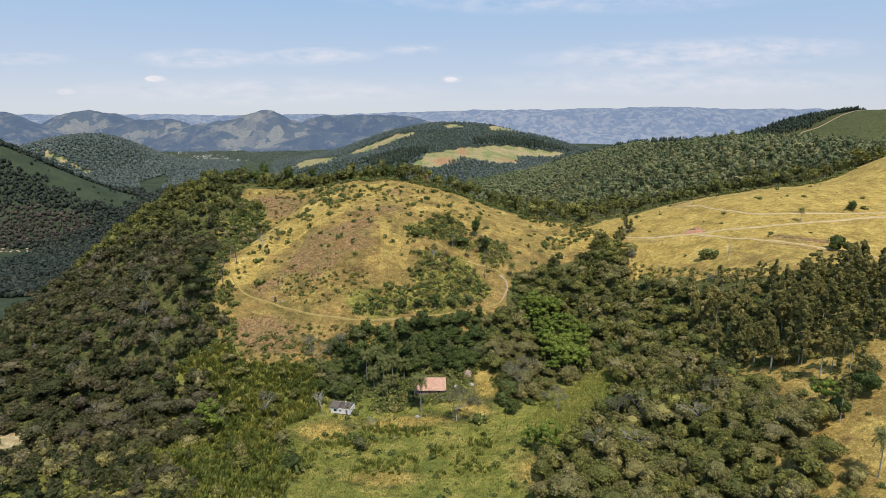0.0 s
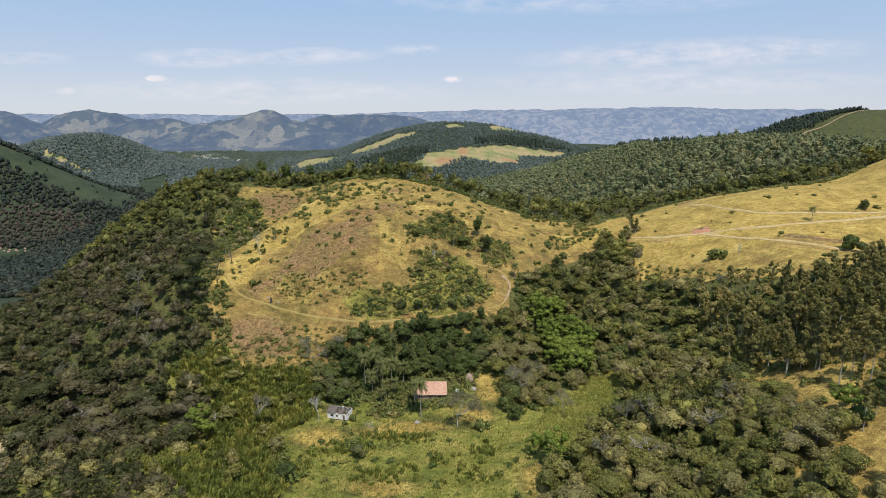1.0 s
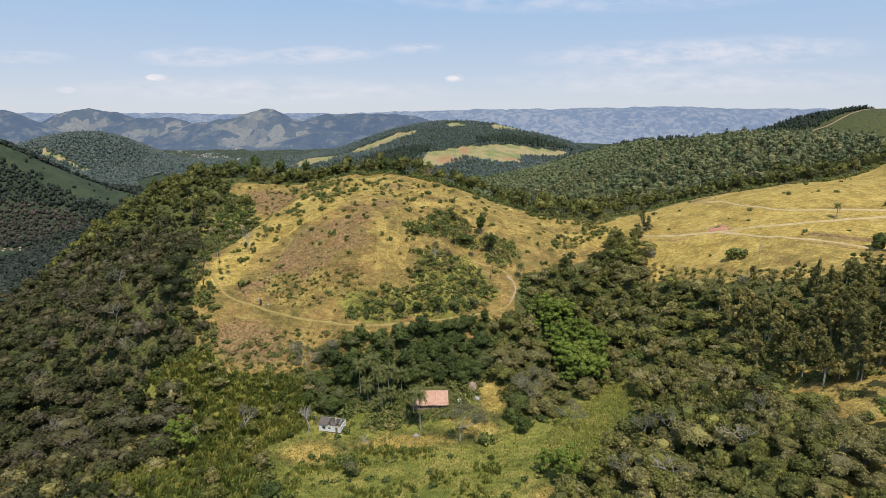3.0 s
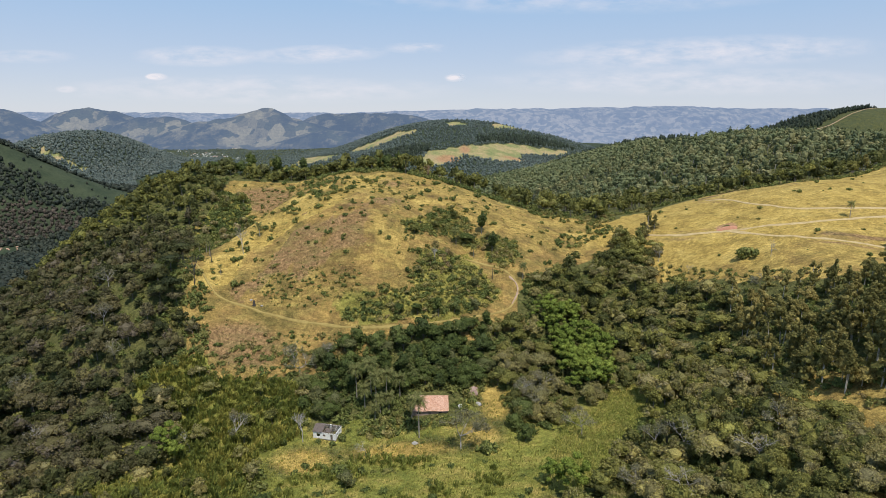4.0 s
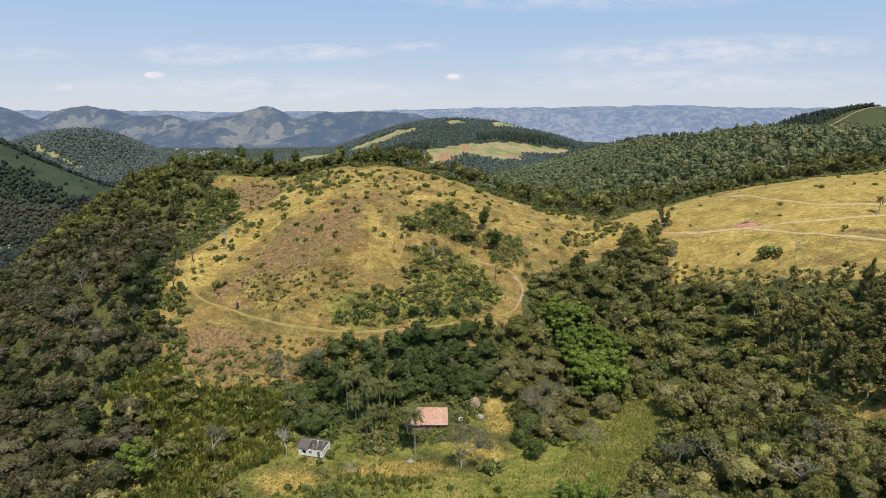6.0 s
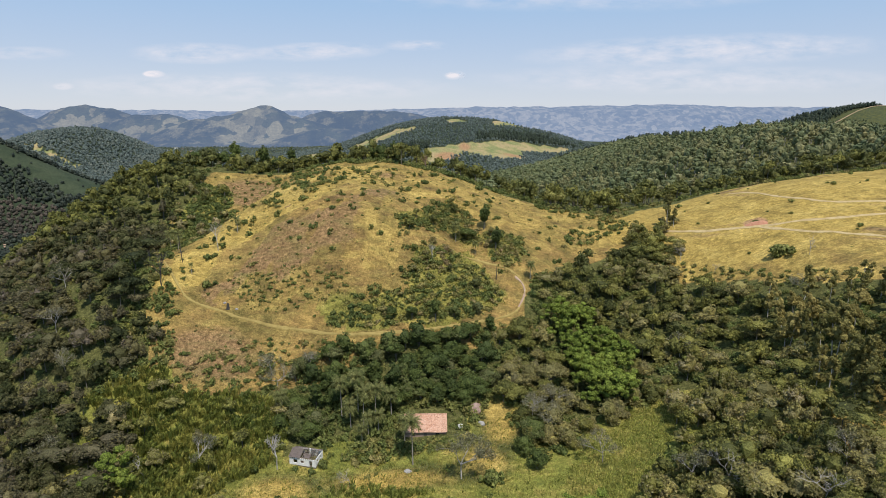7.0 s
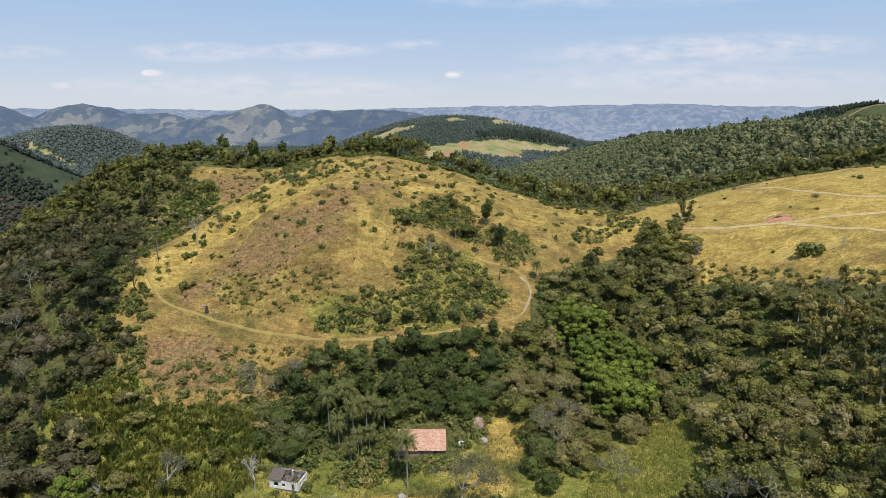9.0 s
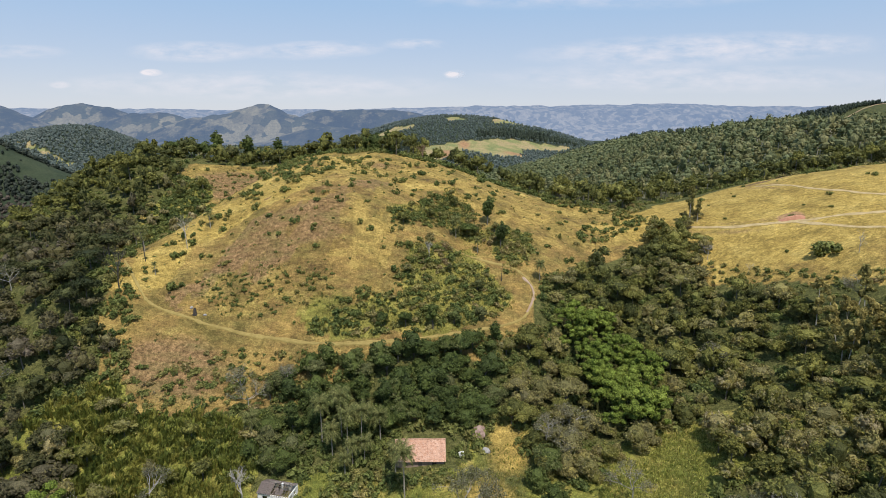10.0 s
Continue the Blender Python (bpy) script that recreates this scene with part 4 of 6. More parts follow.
def distant_range(label, mat, x0, x1, y0, y1, height, rough, seed, fold=420, bare=()):
    """A far tract of hills: height gives the lie of it, folded by spurs and gullies, with bare slopes (centre, half widths)."""
    x, y = np.meshgrid(np.linspace(x0, x1, 460), np.linspace(y0, y1, 100))
    z = height(x, y)
    up = np.clip((z + 112) / 160, 0, 1)
    spurs = np.abs(2 * fbm(x + 0.3 * y, y * 0.8, fold, seed) - 1) + 0.5 * np.abs(2 * fbm(x, y, fold * 0.4, seed + 3) - 1)
    z = z - rough * up * spurs + 8 * up * (fbm(x, y, 60, seed + 4) - 0.5)
    rim = np.clip(np.minimum(np.minimum(x - x0, x1 - x) / 200, np.minimum(y - y0, y1 - y + 60) / 60), 0, 1)
    z = -135 + (z + 135) * rim
    open_slope = np.zeros_like(x)
    for cx, cy, wx, wy in bare:
        open_slope = np.maximum(open_slope, np.exp(-((x - cx) / wx) ** 2 - ((y - cy) / wy) ** 2))
    me = raw_mesh("backdrop", np.stack([x, y, z], -1).reshape(-1, 3), grid_tris(*x.shape), mat, smooth=True,
                  gully=np.clip(spurs - 0.35, -0.5, 1).ravel(), bare=open_slope.ravel())
    tagged(new("backdrop", me), label, "hills", kind="structure")


def peaks(*tops):
    """Rounded mountains standing side by side: centre, top, half widths."""
    def height(x, y):
        total = np.zeros_like(x)
        for cx, cy, top, wx, wy in tops:
            total += ((top + 118) * np.exp(-0.5 * (np.abs((x - cx) / wx) ** 2.2 + np.abs((y - cy) / wy) ** 2.2))) ** 4
        return -118 + total ** 0.25
    return height


def far_crest(x, y):
    crest = np.interp(x, [-3300, -2100, -700, 0, 300, 950, 1550, 1850, 2500, 3500], [98, 96, 100, 128, 134, 138, 158, 158, 142, 136])
    v = np.clip((y - 4150) / 650, 0, 1)
    return -118 + (crest + 118) * v ** 0.9 + (190 * (fbm(x, y * 1.6, 420, 96) - 0.5) + 70 * (fbm(x, y * 1.4, 150, 97) - 0.5)) * np.sin(np.pi * v) - 30 * np.clip((y - 4800) / 100, 0, 1)


range_far = range_material("haze_glow_far_range", (0.275, 0.372, 0.590), 0.70, (0.035, 0.05, 0.04), (0.14, 0.145, 0.10), (0.36, 0.31, 0.22), 0.014)
range_mid = range_material("haze_glow_middle_range", (0.185, 0.258, 0.430), 0.55, (0.022, 0.035, 0.026), (0.085, 0.095, 0.05), (0.26, 0.225, 0.130), 0.0075, 0.32, 0.40)
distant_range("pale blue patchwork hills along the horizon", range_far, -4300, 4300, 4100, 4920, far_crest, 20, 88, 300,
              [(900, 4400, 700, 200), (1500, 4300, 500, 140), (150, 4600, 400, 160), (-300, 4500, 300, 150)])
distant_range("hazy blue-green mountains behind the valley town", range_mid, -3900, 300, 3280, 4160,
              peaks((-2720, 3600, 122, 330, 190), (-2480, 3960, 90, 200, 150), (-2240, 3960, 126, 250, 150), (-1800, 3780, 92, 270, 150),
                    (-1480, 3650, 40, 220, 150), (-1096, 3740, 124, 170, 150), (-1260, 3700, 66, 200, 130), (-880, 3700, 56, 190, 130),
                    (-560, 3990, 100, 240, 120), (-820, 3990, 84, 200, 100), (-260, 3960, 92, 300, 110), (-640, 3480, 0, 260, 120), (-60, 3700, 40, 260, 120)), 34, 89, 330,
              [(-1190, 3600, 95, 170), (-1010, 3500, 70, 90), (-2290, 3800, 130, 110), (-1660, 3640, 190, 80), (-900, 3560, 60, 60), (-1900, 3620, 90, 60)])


def cloud_material(name, seed, soft):
    m, nt, p = material(name)
    co = nt.nodes.new("ShaderNodeTexCoord")
    mp = node(nt, "ShaderNodeMapping", Location=(seed, seed * 0.7, 0), Scale=(0.0035, 0.012, 0.012))
    nt.links.new(co.outputs["Object"], mp.inputs["Vector"])
    n = node(nt, "ShaderNodeTexNoise", Scale=1.0, Detail=6.0, Roughness=0.6)
    nt.links.new(mp.outputs["Vector"], n.inputs["Vector"])
    fade = attribute(nt, "fade")
    alpha = maths(nt, 'MULTIPLY', ramp(nt, n.outputs["Fac"], [(0.36, (0, 0, 0)), (0.70, (1, 1, 1))]), maths(nt, 'MULTIPLY', fade, soft))
    em = nt.nodes.new("ShaderNodeEmission")
    em.inputs["Color"].default_value = (0.86, 0.83, 0.88, 1)
    tr = nt.nodes.new("ShaderNodeBsdfTransparent")
    mix = nt.nodes.new("ShaderNodeMixShader")
    nt.links.new(alpha, mix.inputs[0])
    nt.links.new(tr.outputs[0], mix.inputs[1])
    nt.links.new(em.outputs[0], mix.inputs[2])
    nt.links.new(mix.outputs[0], nt.nodes["Material Output"].inputs["Surface"])
    return m


def cloud(name, label, x, z, wide, high, tilt, mat, y=4830.0):
    """A thin veil of cloud far off, bellied towards the viewer and fading at its rim."""
    u, v = np.meshgrid(np.linspace(-1, 1, 41), np.linspace(-1, 1, 17))
    edge = 1 - np.sqrt(u * u + v * v)
    fade = np.clip(edge * 1.7, 0, 1) ** 0.8
    px, pz = x + u * wide / 2, z + v * high / 2 + tilt * u * wide / 2
    py = y - 60 * np.clip(edge, 0, 1)
    me = raw_mesh("cloud", np.stack([px, py, pz], -1).reshape(-1, 3), grid_tris(*u.shape), mat, smooth=True, fade=fade.ravel())
    tagged(new(name, me), label, "cloud", kind="structure")


veil = cloud_material("cloud_veil", 2.0, 0.68)
veil_b = cloud_material("cloud_veil_thin", 9.0, 0.5)
puff = cloud_material("cloud_puff", 0.0, 1.6)
for label, cx, cz, w, h, tilt, mat in (
        ("long thin white streak of cloud", 2000, 555, 3000, 260, 0.035, veil), ("thin white streak of cloud", -1000, 535, 1150, 150, 0.03, veil),
        ("thin white streak of cloud", -1930, 520, 1100, 170, 0.0, veil), ("thin white wisp of cloud", -230, 585, 560, 90, 0.0, veil),
        ("thin white wisp of cloud", -3250, 515, 800, 110, 0.0, veil_b), ("faint high veil of cloud", 900, 985, 3600, 320, 0.0, veil_b),
        ("faint low veil of cloud", -1500, 270, 3400, 240, 0.0, veil_b), ("faint low veil of cloud", 1900, 340, 3600, 240, 0.0, veil_b)):
    cloud("cloud_streak", label, cx, cz, w, h, tilt, mat)
cloud("cloud_puff", "small white puff of cloud", 70, 365, 190, 70, 0.0, puff)
cloud("cloud_puff", "small white puff of cloud", -2275, 365, 200, 60, 0.0, puff)
cloud("cloud_puff", "small faint puff of cloud", -2990, 270, 190, 60, 0.0, veil)

# ---- single trees ----
def broad_model(seed, label, group, mat):
    wood, leaves = broadleaf(seed, 1700, 0.40, True, 74, 2, True)
    return plant_thing("broadleaf_tree", label, "tree", group, [("trunk", wood, bark, "", 0), ("crown", leaves, mat, "", 0.12)])


WOOD_GAP = [(76, 240), (88, 230), (98, 220), (100, 206), (92, 196), (80, 204), (66, 212), (72, 226)]
BROADS = [broad_model(400 + k, "broad-crowned deep green tree in the wood behind the farmhouse", "trees round the farmhouse", leaf_deep) for k in range(7)]
OLIVES = [broad_model(410 + k, "broad-crowned olive-green tree in the valley wood", "trees of the valley wood", leaf_tree) for k in range(7)]
house_wood = spread(WOOD_HOUSE, 5.9, 31, 3)
bamboo_at = spread(BAMBOO, 5.2, 33, 2)
PALM_SPOTS = [(-33, 237.5), (-29.7, 233.5), (-25.6, 234), (-22, 235.5), (-23.6, 230), (-20.5, 230.5), (-11.9, 226.3), (-28, 239), (-17, 238)]
house_wood = house_wood[np.min([np.hypot(house_wood[:, 0] - x, house_wood[:, 1] - y + 2) for x, y in PALM_SPOTS], axis=0) > 4.5]
house_wood = house_wood[~inside(house_wood[:, 0], house_wood[:, 1], BAMBOO)]
house_wood = clear_of(house_wood, HILL_TRACK, gap=3.5)
house_wood = np.concatenate([house_wood, [(-12, 245.5), (-7, 247), (-2, 245), (3, 246.5), (7, 243.5), (-16.5, 242), (-4.5, 250), (1, 251), (7.5, 249), (-10, 251), (12, 245)]])
house_wood = house_wood[(np.abs(house_wood[:, 0] + 5.7) > 9.5) | (house_wood[:, 1] > 243) | (house_wood[:, 1] < 225)]
WOOD_FILL = [(66, 212), (80, 205), (92, 197), (99, 205), (101, 188), (104, 165), (100, 158), (84, 184)]
low_wood = np.concatenate([spread(WOOD_LOW, 5.6, 34, 3), spread(WOOD_GAP, 5.2, 36, 2), spread(WOOD_FILL, 5.4, 38, 2)])
low_wood = low_wood[low_wood[:, 1] > 112]
low_wood = np.concatenate([low_wood, [(97, 162), (101, 157), (98, 152), (102, 147), (98, 143), (101, 138), (97, 133), (103, 130), (99, 126), (104, 152), (96, 120), (101, 117), (93, 176), (97, 170)]])
cane_trees = off_sand(spread(CANE_LEFT, 11.5, 35, 4, 0.7))
LOW_LEFT = [(-172, 186), (-150, 196), (-118, 190), (-92, 176), (-74, 160), (-70, 130), (-160, 130)]
edge_trees = np.array([(27.3, 213.6), (24, 221), (29, 227), (-51, 175.2), (-29.6, 191.5), (112, 151), (121, 156), (126, 161), (18.4, 329.5), (23, 318), (10, 322)])
tree_rng = np.random.default_rng(11)
east = house_wood[:, 0] > 18
stand(BROADS, np.concatenate([house_wood[~east], edge_trees]), tree_rng, (0.75, 1.2), 1.3)
stand(OLIVES, house_wood[east], tree_rng, (0.65, 1.1), 1.3)
low_wood = np.concatenate([low_wood, spread([(94, 181), (103, 177), (108, 169), (108, 155), (103, 144), (92, 148), (91, 166)], 5.2, 55, 2)])
nearest = low_wood[:, 1] < 178
stand(OLIVES, low_wood[nearest], tree_rng, (0.65, 1.2), 1.4)
tagged(new("woodland", planted("woodland", BROAD_MID, low_wood[~nearest], rng, [bark, leaf_wood], (0.6, 1.15), (0.05, 0.75), 1.4)),
       "mixed olive-green trees between the clearing and the bare slope", "woodland", kind="stuff")
for x, y, size in ((-12.5, 243.5, 0.8), (-7.5, 243, 0.75), (-2, 243.2, 0.8), (3, 243, 0.75), (7.5, 241, 0.6), (-27, 261.5, 1.0), (-20, 262.5, 1.1), (-14, 263.5, 1.0), (-9, 265, 1.2), (-4, 264.5, 1.0), (1, 266, 1.1), (6, 267.5, 1.0), (10, 270, 0.9), (-12, 274, 0.7), (-3, 274.5, 0.8), (4, 277, 0.65), (-20, 273.5, 0.6), (13, 281, 0.6),
                   (227, 322.5, 0.85), (190, 277, 0.95), (194, 274, 0.7), (-155, 434, 1.35), (-148, 438, 1.5), (-141, 439, 1.3), (-133, 441, 1.45), (-125, 443, 1.25), (-117, 444, 1.4), (-108, 445, 1.3), (-99, 446, 1.35), (-90, 447, 1.2), (-46, 428, 1.15), (-38, 424, 1.2), (-30, 420, 1.1)):
    copy_thing(BROADS[int(tree_rng.integers(len(BROADS)))], at_ground(x, y, 77 * x, size))
tagged(new("thicket_trees", planted("thicket_trees", BROAD_MID, cane_trees, rng, [bark, leaf_wood], (0.45, 0.85), (0.0, 0.8))),
       "young green trees scattered through the cane thicket", "woodland", kind="stuff")

WOOD_SOUTH = [(-178, 236), (-120, 238), (-102, 228), (-90, 214), (-88, 200), (-106, 188), (-160, 188)]
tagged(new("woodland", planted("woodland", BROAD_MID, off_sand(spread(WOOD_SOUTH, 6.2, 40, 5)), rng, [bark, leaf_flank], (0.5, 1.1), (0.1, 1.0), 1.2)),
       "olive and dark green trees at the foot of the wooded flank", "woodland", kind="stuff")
WEST_TREES = [(-152, 398), (-140, 402), (-126, 400), (-112, 376), (-108, 354), (-120, 326), (-128, 308), (-138, 330), (-150, 380)]
west_trees = spread(WEST_TREES, 7.5, 46, 5, 0.8)
tagged(new("thicket_trees", planted("thicket_trees", BROAD_FAR, west_trees, rng, [bark, leaf_wood], (0.35, 0.8), (0.0, 0.9), 0.8)),
       "small green trees among the scrub beside the spur", "woodland", kind="stuff")
GULLY_TREES = [(-12, 300), (0, 306), (20, 306), (27, 296), (12, 280), (-8, 274), (-30, 272), (-20, 282)]
gully_trees = clear_of(np.concatenate([spread(GULLY_TREES, 8.5, 47, 4, 0.7), spread(SCRUB_UPPER, 10, 48, 4, 0.6), spread(SCRUB_LOW_TREES, 8.5, 49, 4, 0.6)]), HILL_TRACK, gap=3)
tagged(new("thicket_trees", planted("thicket_trees", BROAD_MID, gully_trees, rng, [bark, leaf_wood], (0.22, 0.55), (0.0, 0.7), 0.5)),
       "young green trees rising from the scrub of the gully", "woodland", kind="stuff")
low_left = off_sand(spread(LOW_LEFT, 4.1, 37, 4, 1.0))
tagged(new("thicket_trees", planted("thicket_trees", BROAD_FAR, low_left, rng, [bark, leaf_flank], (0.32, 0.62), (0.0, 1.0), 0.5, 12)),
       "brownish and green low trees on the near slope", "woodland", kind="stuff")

GUMS = []
for k in range(5):
    wood, leaves = gum(430 + k, 760, 0.62)
    GUMS.append(plant_thing("eucalyptus_tree", "tall eucalyptus with a bare pale trunk at the wood's edge", "tree", "eucalyptus along the clearing",
                            [("trunk", wood, bark_pale, "smooth pale trunk", 0), ("crown", leaves, leaf_gum_tree, "", 0.15)]))
gum_edge = rg[(rg[:, 1] < 0.45 * rg[:, 0] + 163)]
gum_edge = gum_edge[gum_edge[:, 1] > 150]
stand(GUMS, np.concatenate([gum_edge, [(111, 149), (114.6, 158.5), (117.5, 169.5), (119, 164), (122, 171), (121, 158), (116, 152), (124, 166), (110.5, 349), (112, 345), (109, 346), (272, 419), (280, 432)]]), tree_rng, (0.62, 0.95))


def bamboo_clump(seed):
    r = np.random.default_rng(seed)
    lobes, stems = [], []
    for k in range(18):
        a, lean, h = r.uniform(0, 6.28), r.uniform(0.4, 4.0), r.uniform(5.0, 10.0)
        x, y = lean * math.cos(a), lean * math.sin(a)
        stems.append(tube([(0.3 * math.cos(a), 0.3 * math.sin(a), -0.5), (x * 0.35, y * 0.35, h * 0.6), (x, y, h)], (0.07, 0.06, 0.02), 4))
        s = r.uniform(0.8, 1.5)
        lobes.append(((x * 1.1, y * 1.1, h - 0.4), (s, s, s * 0.72)))
    return stems, joined([sprays(r, lobes, 720, 0.55, -0.3, 0.45, 0.4), cores(r, lobes, 0.86)])


bamboo_stem = mottled("bamboo_stem", (0.16, 0.17, 0.06), (0.30, 0.28, 0.10), 3.0)
BAMBOOS = []
for k in range(4):
    wood, leaves = bamboo_clump(450 + k)
    BAMBOOS.append(plant_thing("bamboo_clump", "feathery bright green clump of bamboo", "bamboo", "bamboo grove", [*(("culm", q, bamboo_stem, "", 0) for q in wood[:4]), ("foliage", leaves, leaf_lime, "", 0.05)]))
stand(BAMBOOS, np.concatenate([bamboo_at, [(33, 184), (36, 180), (31, 188), (-92, 207), (-88, 204), (-96, 204), (110.5, 156.5)]]), tree_rng, (0.75, 1.1), 0.2)

# ---- palms ----
def frond_shape(length, droop, seed):
    """A feather leaf: a bent midrib with leaflets hanging on both sides."""
    r = np.random.default_rng(seed)
    n = 14
    t = np.linspace(0.0, 1.0, n)
    x = length * (t - 0.12 * t * t) * 0.86
    z = length * (0.42 * t - droop * t * t)
    v, f = [], []
    for k in range(n - 1):
        w = length * 0.30 * math.sin(math.pi * min(1, 0.16 + 0.84 * t[k])) + 0.04
        for side in (-1, 1):
            i = len(v)
            v += [(x[k], 0, z[k]), (x[k + 1], 0, z[k + 1]), (x[k + 1] + 0.14 * length, side * w, z[k + 1] - w * r.uniform(0.5, 0.95))]
            f.append((i, i + 1, i + 2))
    rib = tube([(x[k], 0, z[k] - 0.01) for k in range(0, n, 3)], [0.035 * (1.1 - k / n) for k in range(0, n, 3)], 3)
    return joined([(np.array(v), np.array(f)), rib])


palm_trunk_mat = mottled("palm_trunk", (0.20, 0.17, 0.13), (0.40, 0.36, 0.30), 2.0, stretch=(1, 1, 5))


def palm(name, label, high, fronds, length, seed, group):
    r = np.random.default_rng(seed)
    lean = r.uniform(-0.5, 0.5, 2)
    root = tagged(new(name), label, "palm", group)
    trunk = tube([(0, 0, -0.8), (0, 0, 0.0), (lean[0] * 0.3, lean[1] * 0.3, high * 0.5), (lean[0], lean[1], high)], (0.26, 0.2, 0.15, 0.13), 8)
    ob = new("trunk", raw_mesh("trunk", *trunk, palm_trunk_mat))
    ob.parent = root
    shapes = []
    for k, droop in enumerate((0.25, 0.7, 1.15)):
        s = frond_shape(length, droop, seed + k)
        shapes.append(raw_mesh("frond", *s, leaf_palm, tone=np.full(len(s[0]), 0.05)))
    for k in range(fronds):
        tier = k % 3
        leaf = new("frond", shapes[tier])
        leaf.parent = root
        leaf.matrix_basis = pose(lean[0], lean[1], high, 0, -18 + 14 * tier + r.uniform(-8, 8), k * 137.5 + r.uniform(-10, 10)) @ Matrix.Scale(r.uniform(0.85, 1.1), 4)
    return root


HOUSE_PALMS = "palms beside the farmhouse"
tall_palm = palm("palm_tree", "tall slender palm with drooping green fronds beside the house", 13.0, 26, 4.0, 500, HOUSE_PALMS)
mid_palm = palm("palm_tree", "palm with a round drooping green crown among the trees", 9.0, 26, 3.7, 520, HOUSE_PALMS)
thin_palm = palm("palm_tree", "thin lone palm with a small crown on dry grass", 6.8, 18, 2.6, 540, "lone palms on the grass")
mid_palm.matrix_basis = at_ground(-29.7, 233.5, 20)
tall_palm.matrix_basis = at_ground(-25.6, 234.0, 0)
for x, y, size, src in ((-33.2, 237.5, 1.05, tall_palm), (-23.6, 230.0, 0.85, mid_palm), (-20.5, 230.5, 0.85, mid_palm), (-22.0, 235.5, 1.0, tall_palm), (-8.9, 217.3, 1.12, tall_palm), (-11.9, 226.3, 0.95, mid_palm),
                        (-52.6, 237.5, 0.9, mid_palm), (-25.2, 226.5, 0.7, mid_palm), (-28.0, 239.0, 1.1, tall_palm), (-17.0, 238.0, 1.0, mid_palm), (5.2, 318.5, 0.85, mid_palm), (13.7, 314.4, 0.6, mid_palm), (37, 305, 0.75, mid_palm),
                        (-116, 312, 0.8, mid_palm), (-122, 318, 0.9, mid_palm), (-128, 300, 0.8, mid_palm), (108.3, 129.4, 0.9, tall_palm)):
    copy_thing(src, at_ground(x, y, 57 * x + 31 * y, size))
thin_palm.matrix_basis = at_ground(191.5, 310.0, 0, 1.0)
for x, y, size in ((-89.7, 312.6, 0.95), (-109.7, 300.3, 0.9), (-100.5, 288, 0.6)):
    copy_thing(thin_palm, at_ground(x, y, 40 * x, size))

# ---- bare and dead trees ----
def bare_tree(seed, high, spread_out=0.6):
    """A leafless tree that forks: the trunk, and each main limb with its twigs."""
    r = np.random.default_rng(seed)
    tips = []

    def fork(out, p, d, length, radius, depth):
        q = p + d * length
        out.append(tube([p, (p + q) / 2 + r.normal(0, 0.05 * length, 3), q], (radius, radius * 0.8, radius * 0.55), 5 if depth < 2 else 3))
        if 0 < depth < 5:
            for _ in range(3 if depth < 3 else 2):
                if depth > 2:
                    tips.append(q)
                fork(out, q, bent(d), length * r.uniform(0.55, 0.8), radius * 0.62, depth + 1)
        return q

    def bent(d):
        e = d + r.normal(0, spread_out, 3)
        e[2] = abs(e[2]) * 0.8 + 0.12
        return e / np.linalg.norm(e)

    trunk, up = [], np.array([0.03, 0.02, 1.0])
    top = fork(trunk, np.array([0, 0, -0.4]), up, high * 0.36, high * 0.017, 0)
    limbs = []
    for _ in range(4):
        limb = []
        fork(limb, top, bent(up), high * r.uniform(0.2, 0.28), high * 0.0105, 1)
        limbs.append(joined(limb))
    return joined(trunk), limbs, tips


def dead_tree(label, x, y, high, seed, sink=0.0, mat=None, spread_out=0.5, fuzz=0, leaf=None):
    root = tagged(new("dead_tree"), label, "tree")
    trunk, limbs, tips = bare_tree(seed, high, spread_out)
    for name, shape in (("trunk", trunk), *(("limb", q) for q in limbs)):
        ob = new(name, raw_mesh(name, *shape, mat or bark_dead))
        ob.parent = root
    if fuzz:
        r = np.random.default_rng(seed)
        lobes = [(tuple(q), (r.uniform(0.06, 0.10) * high,) * 3) for q in tips]
        s = tufts(r, lobes, fuzz, 0.34, (0, 0, high * 0.5), 0.8, True)
        leaves = new("foliage", raw_mesh("foliage", *s, leaf or leaf_grey, tone=np.full(len(s[0]), 0.3)))
        leaves.parent = root
        tagged(leaves, "sparse grey-green leaves")
    root.matrix_basis = at_ground(x, y, seed * 47, 1.0, sink)
    return root


leaf_grey = leaf_material("grey_green_leaves", [(0.0, (0.150, 0.150, 0.082)), (0.5, (0.215, 0.205, 0.110)), (1.0, (0.300, 0.262, 0.150))], True)
bark_burnt = mottled("burnt_bark", (0.025, 0.022, 0.02), (0.09, 0.08, 0.07), 2.0)
dead_tree("bleached leafless tree beside the ruined shed", -49.0, 216.6, 11.5, 31, spread_out=0.4)
dead_tree("small bleached dead tree leaning over the grass", -26.5, 209.4, 6.5, 2)
dead_tree("pale half-bare tree with sparse leaves by the clearing", 5.3, 209.6, 14.0, 3, spread_out=0.5, fuzz=2600, leaf=leaf_grey)
dead_tree("bleached bare tree standing among green crowns", 60.8, 166.0, 11, 4)
dead_tree("bleached bare tree standing among green crowns", 83.2, 174.3, 10.5, 5)
dead_tree("grey leafless tree standing in the wood", -137.5, 211.6, 11, 6)
dead_tree("spreading grey leafless tree over shrubs", -85.6, 210.4, 8, 7, spread_out=0.9)
dead_tree("grey leafless tree at the wood's edge", 70, 190, 11, 8)
dead_tree("tall burnt tree trunk at the foot of the grassy spur", -108.6, 279.0, 14, 9, mat=bark_burnt, spread_out=0.3)
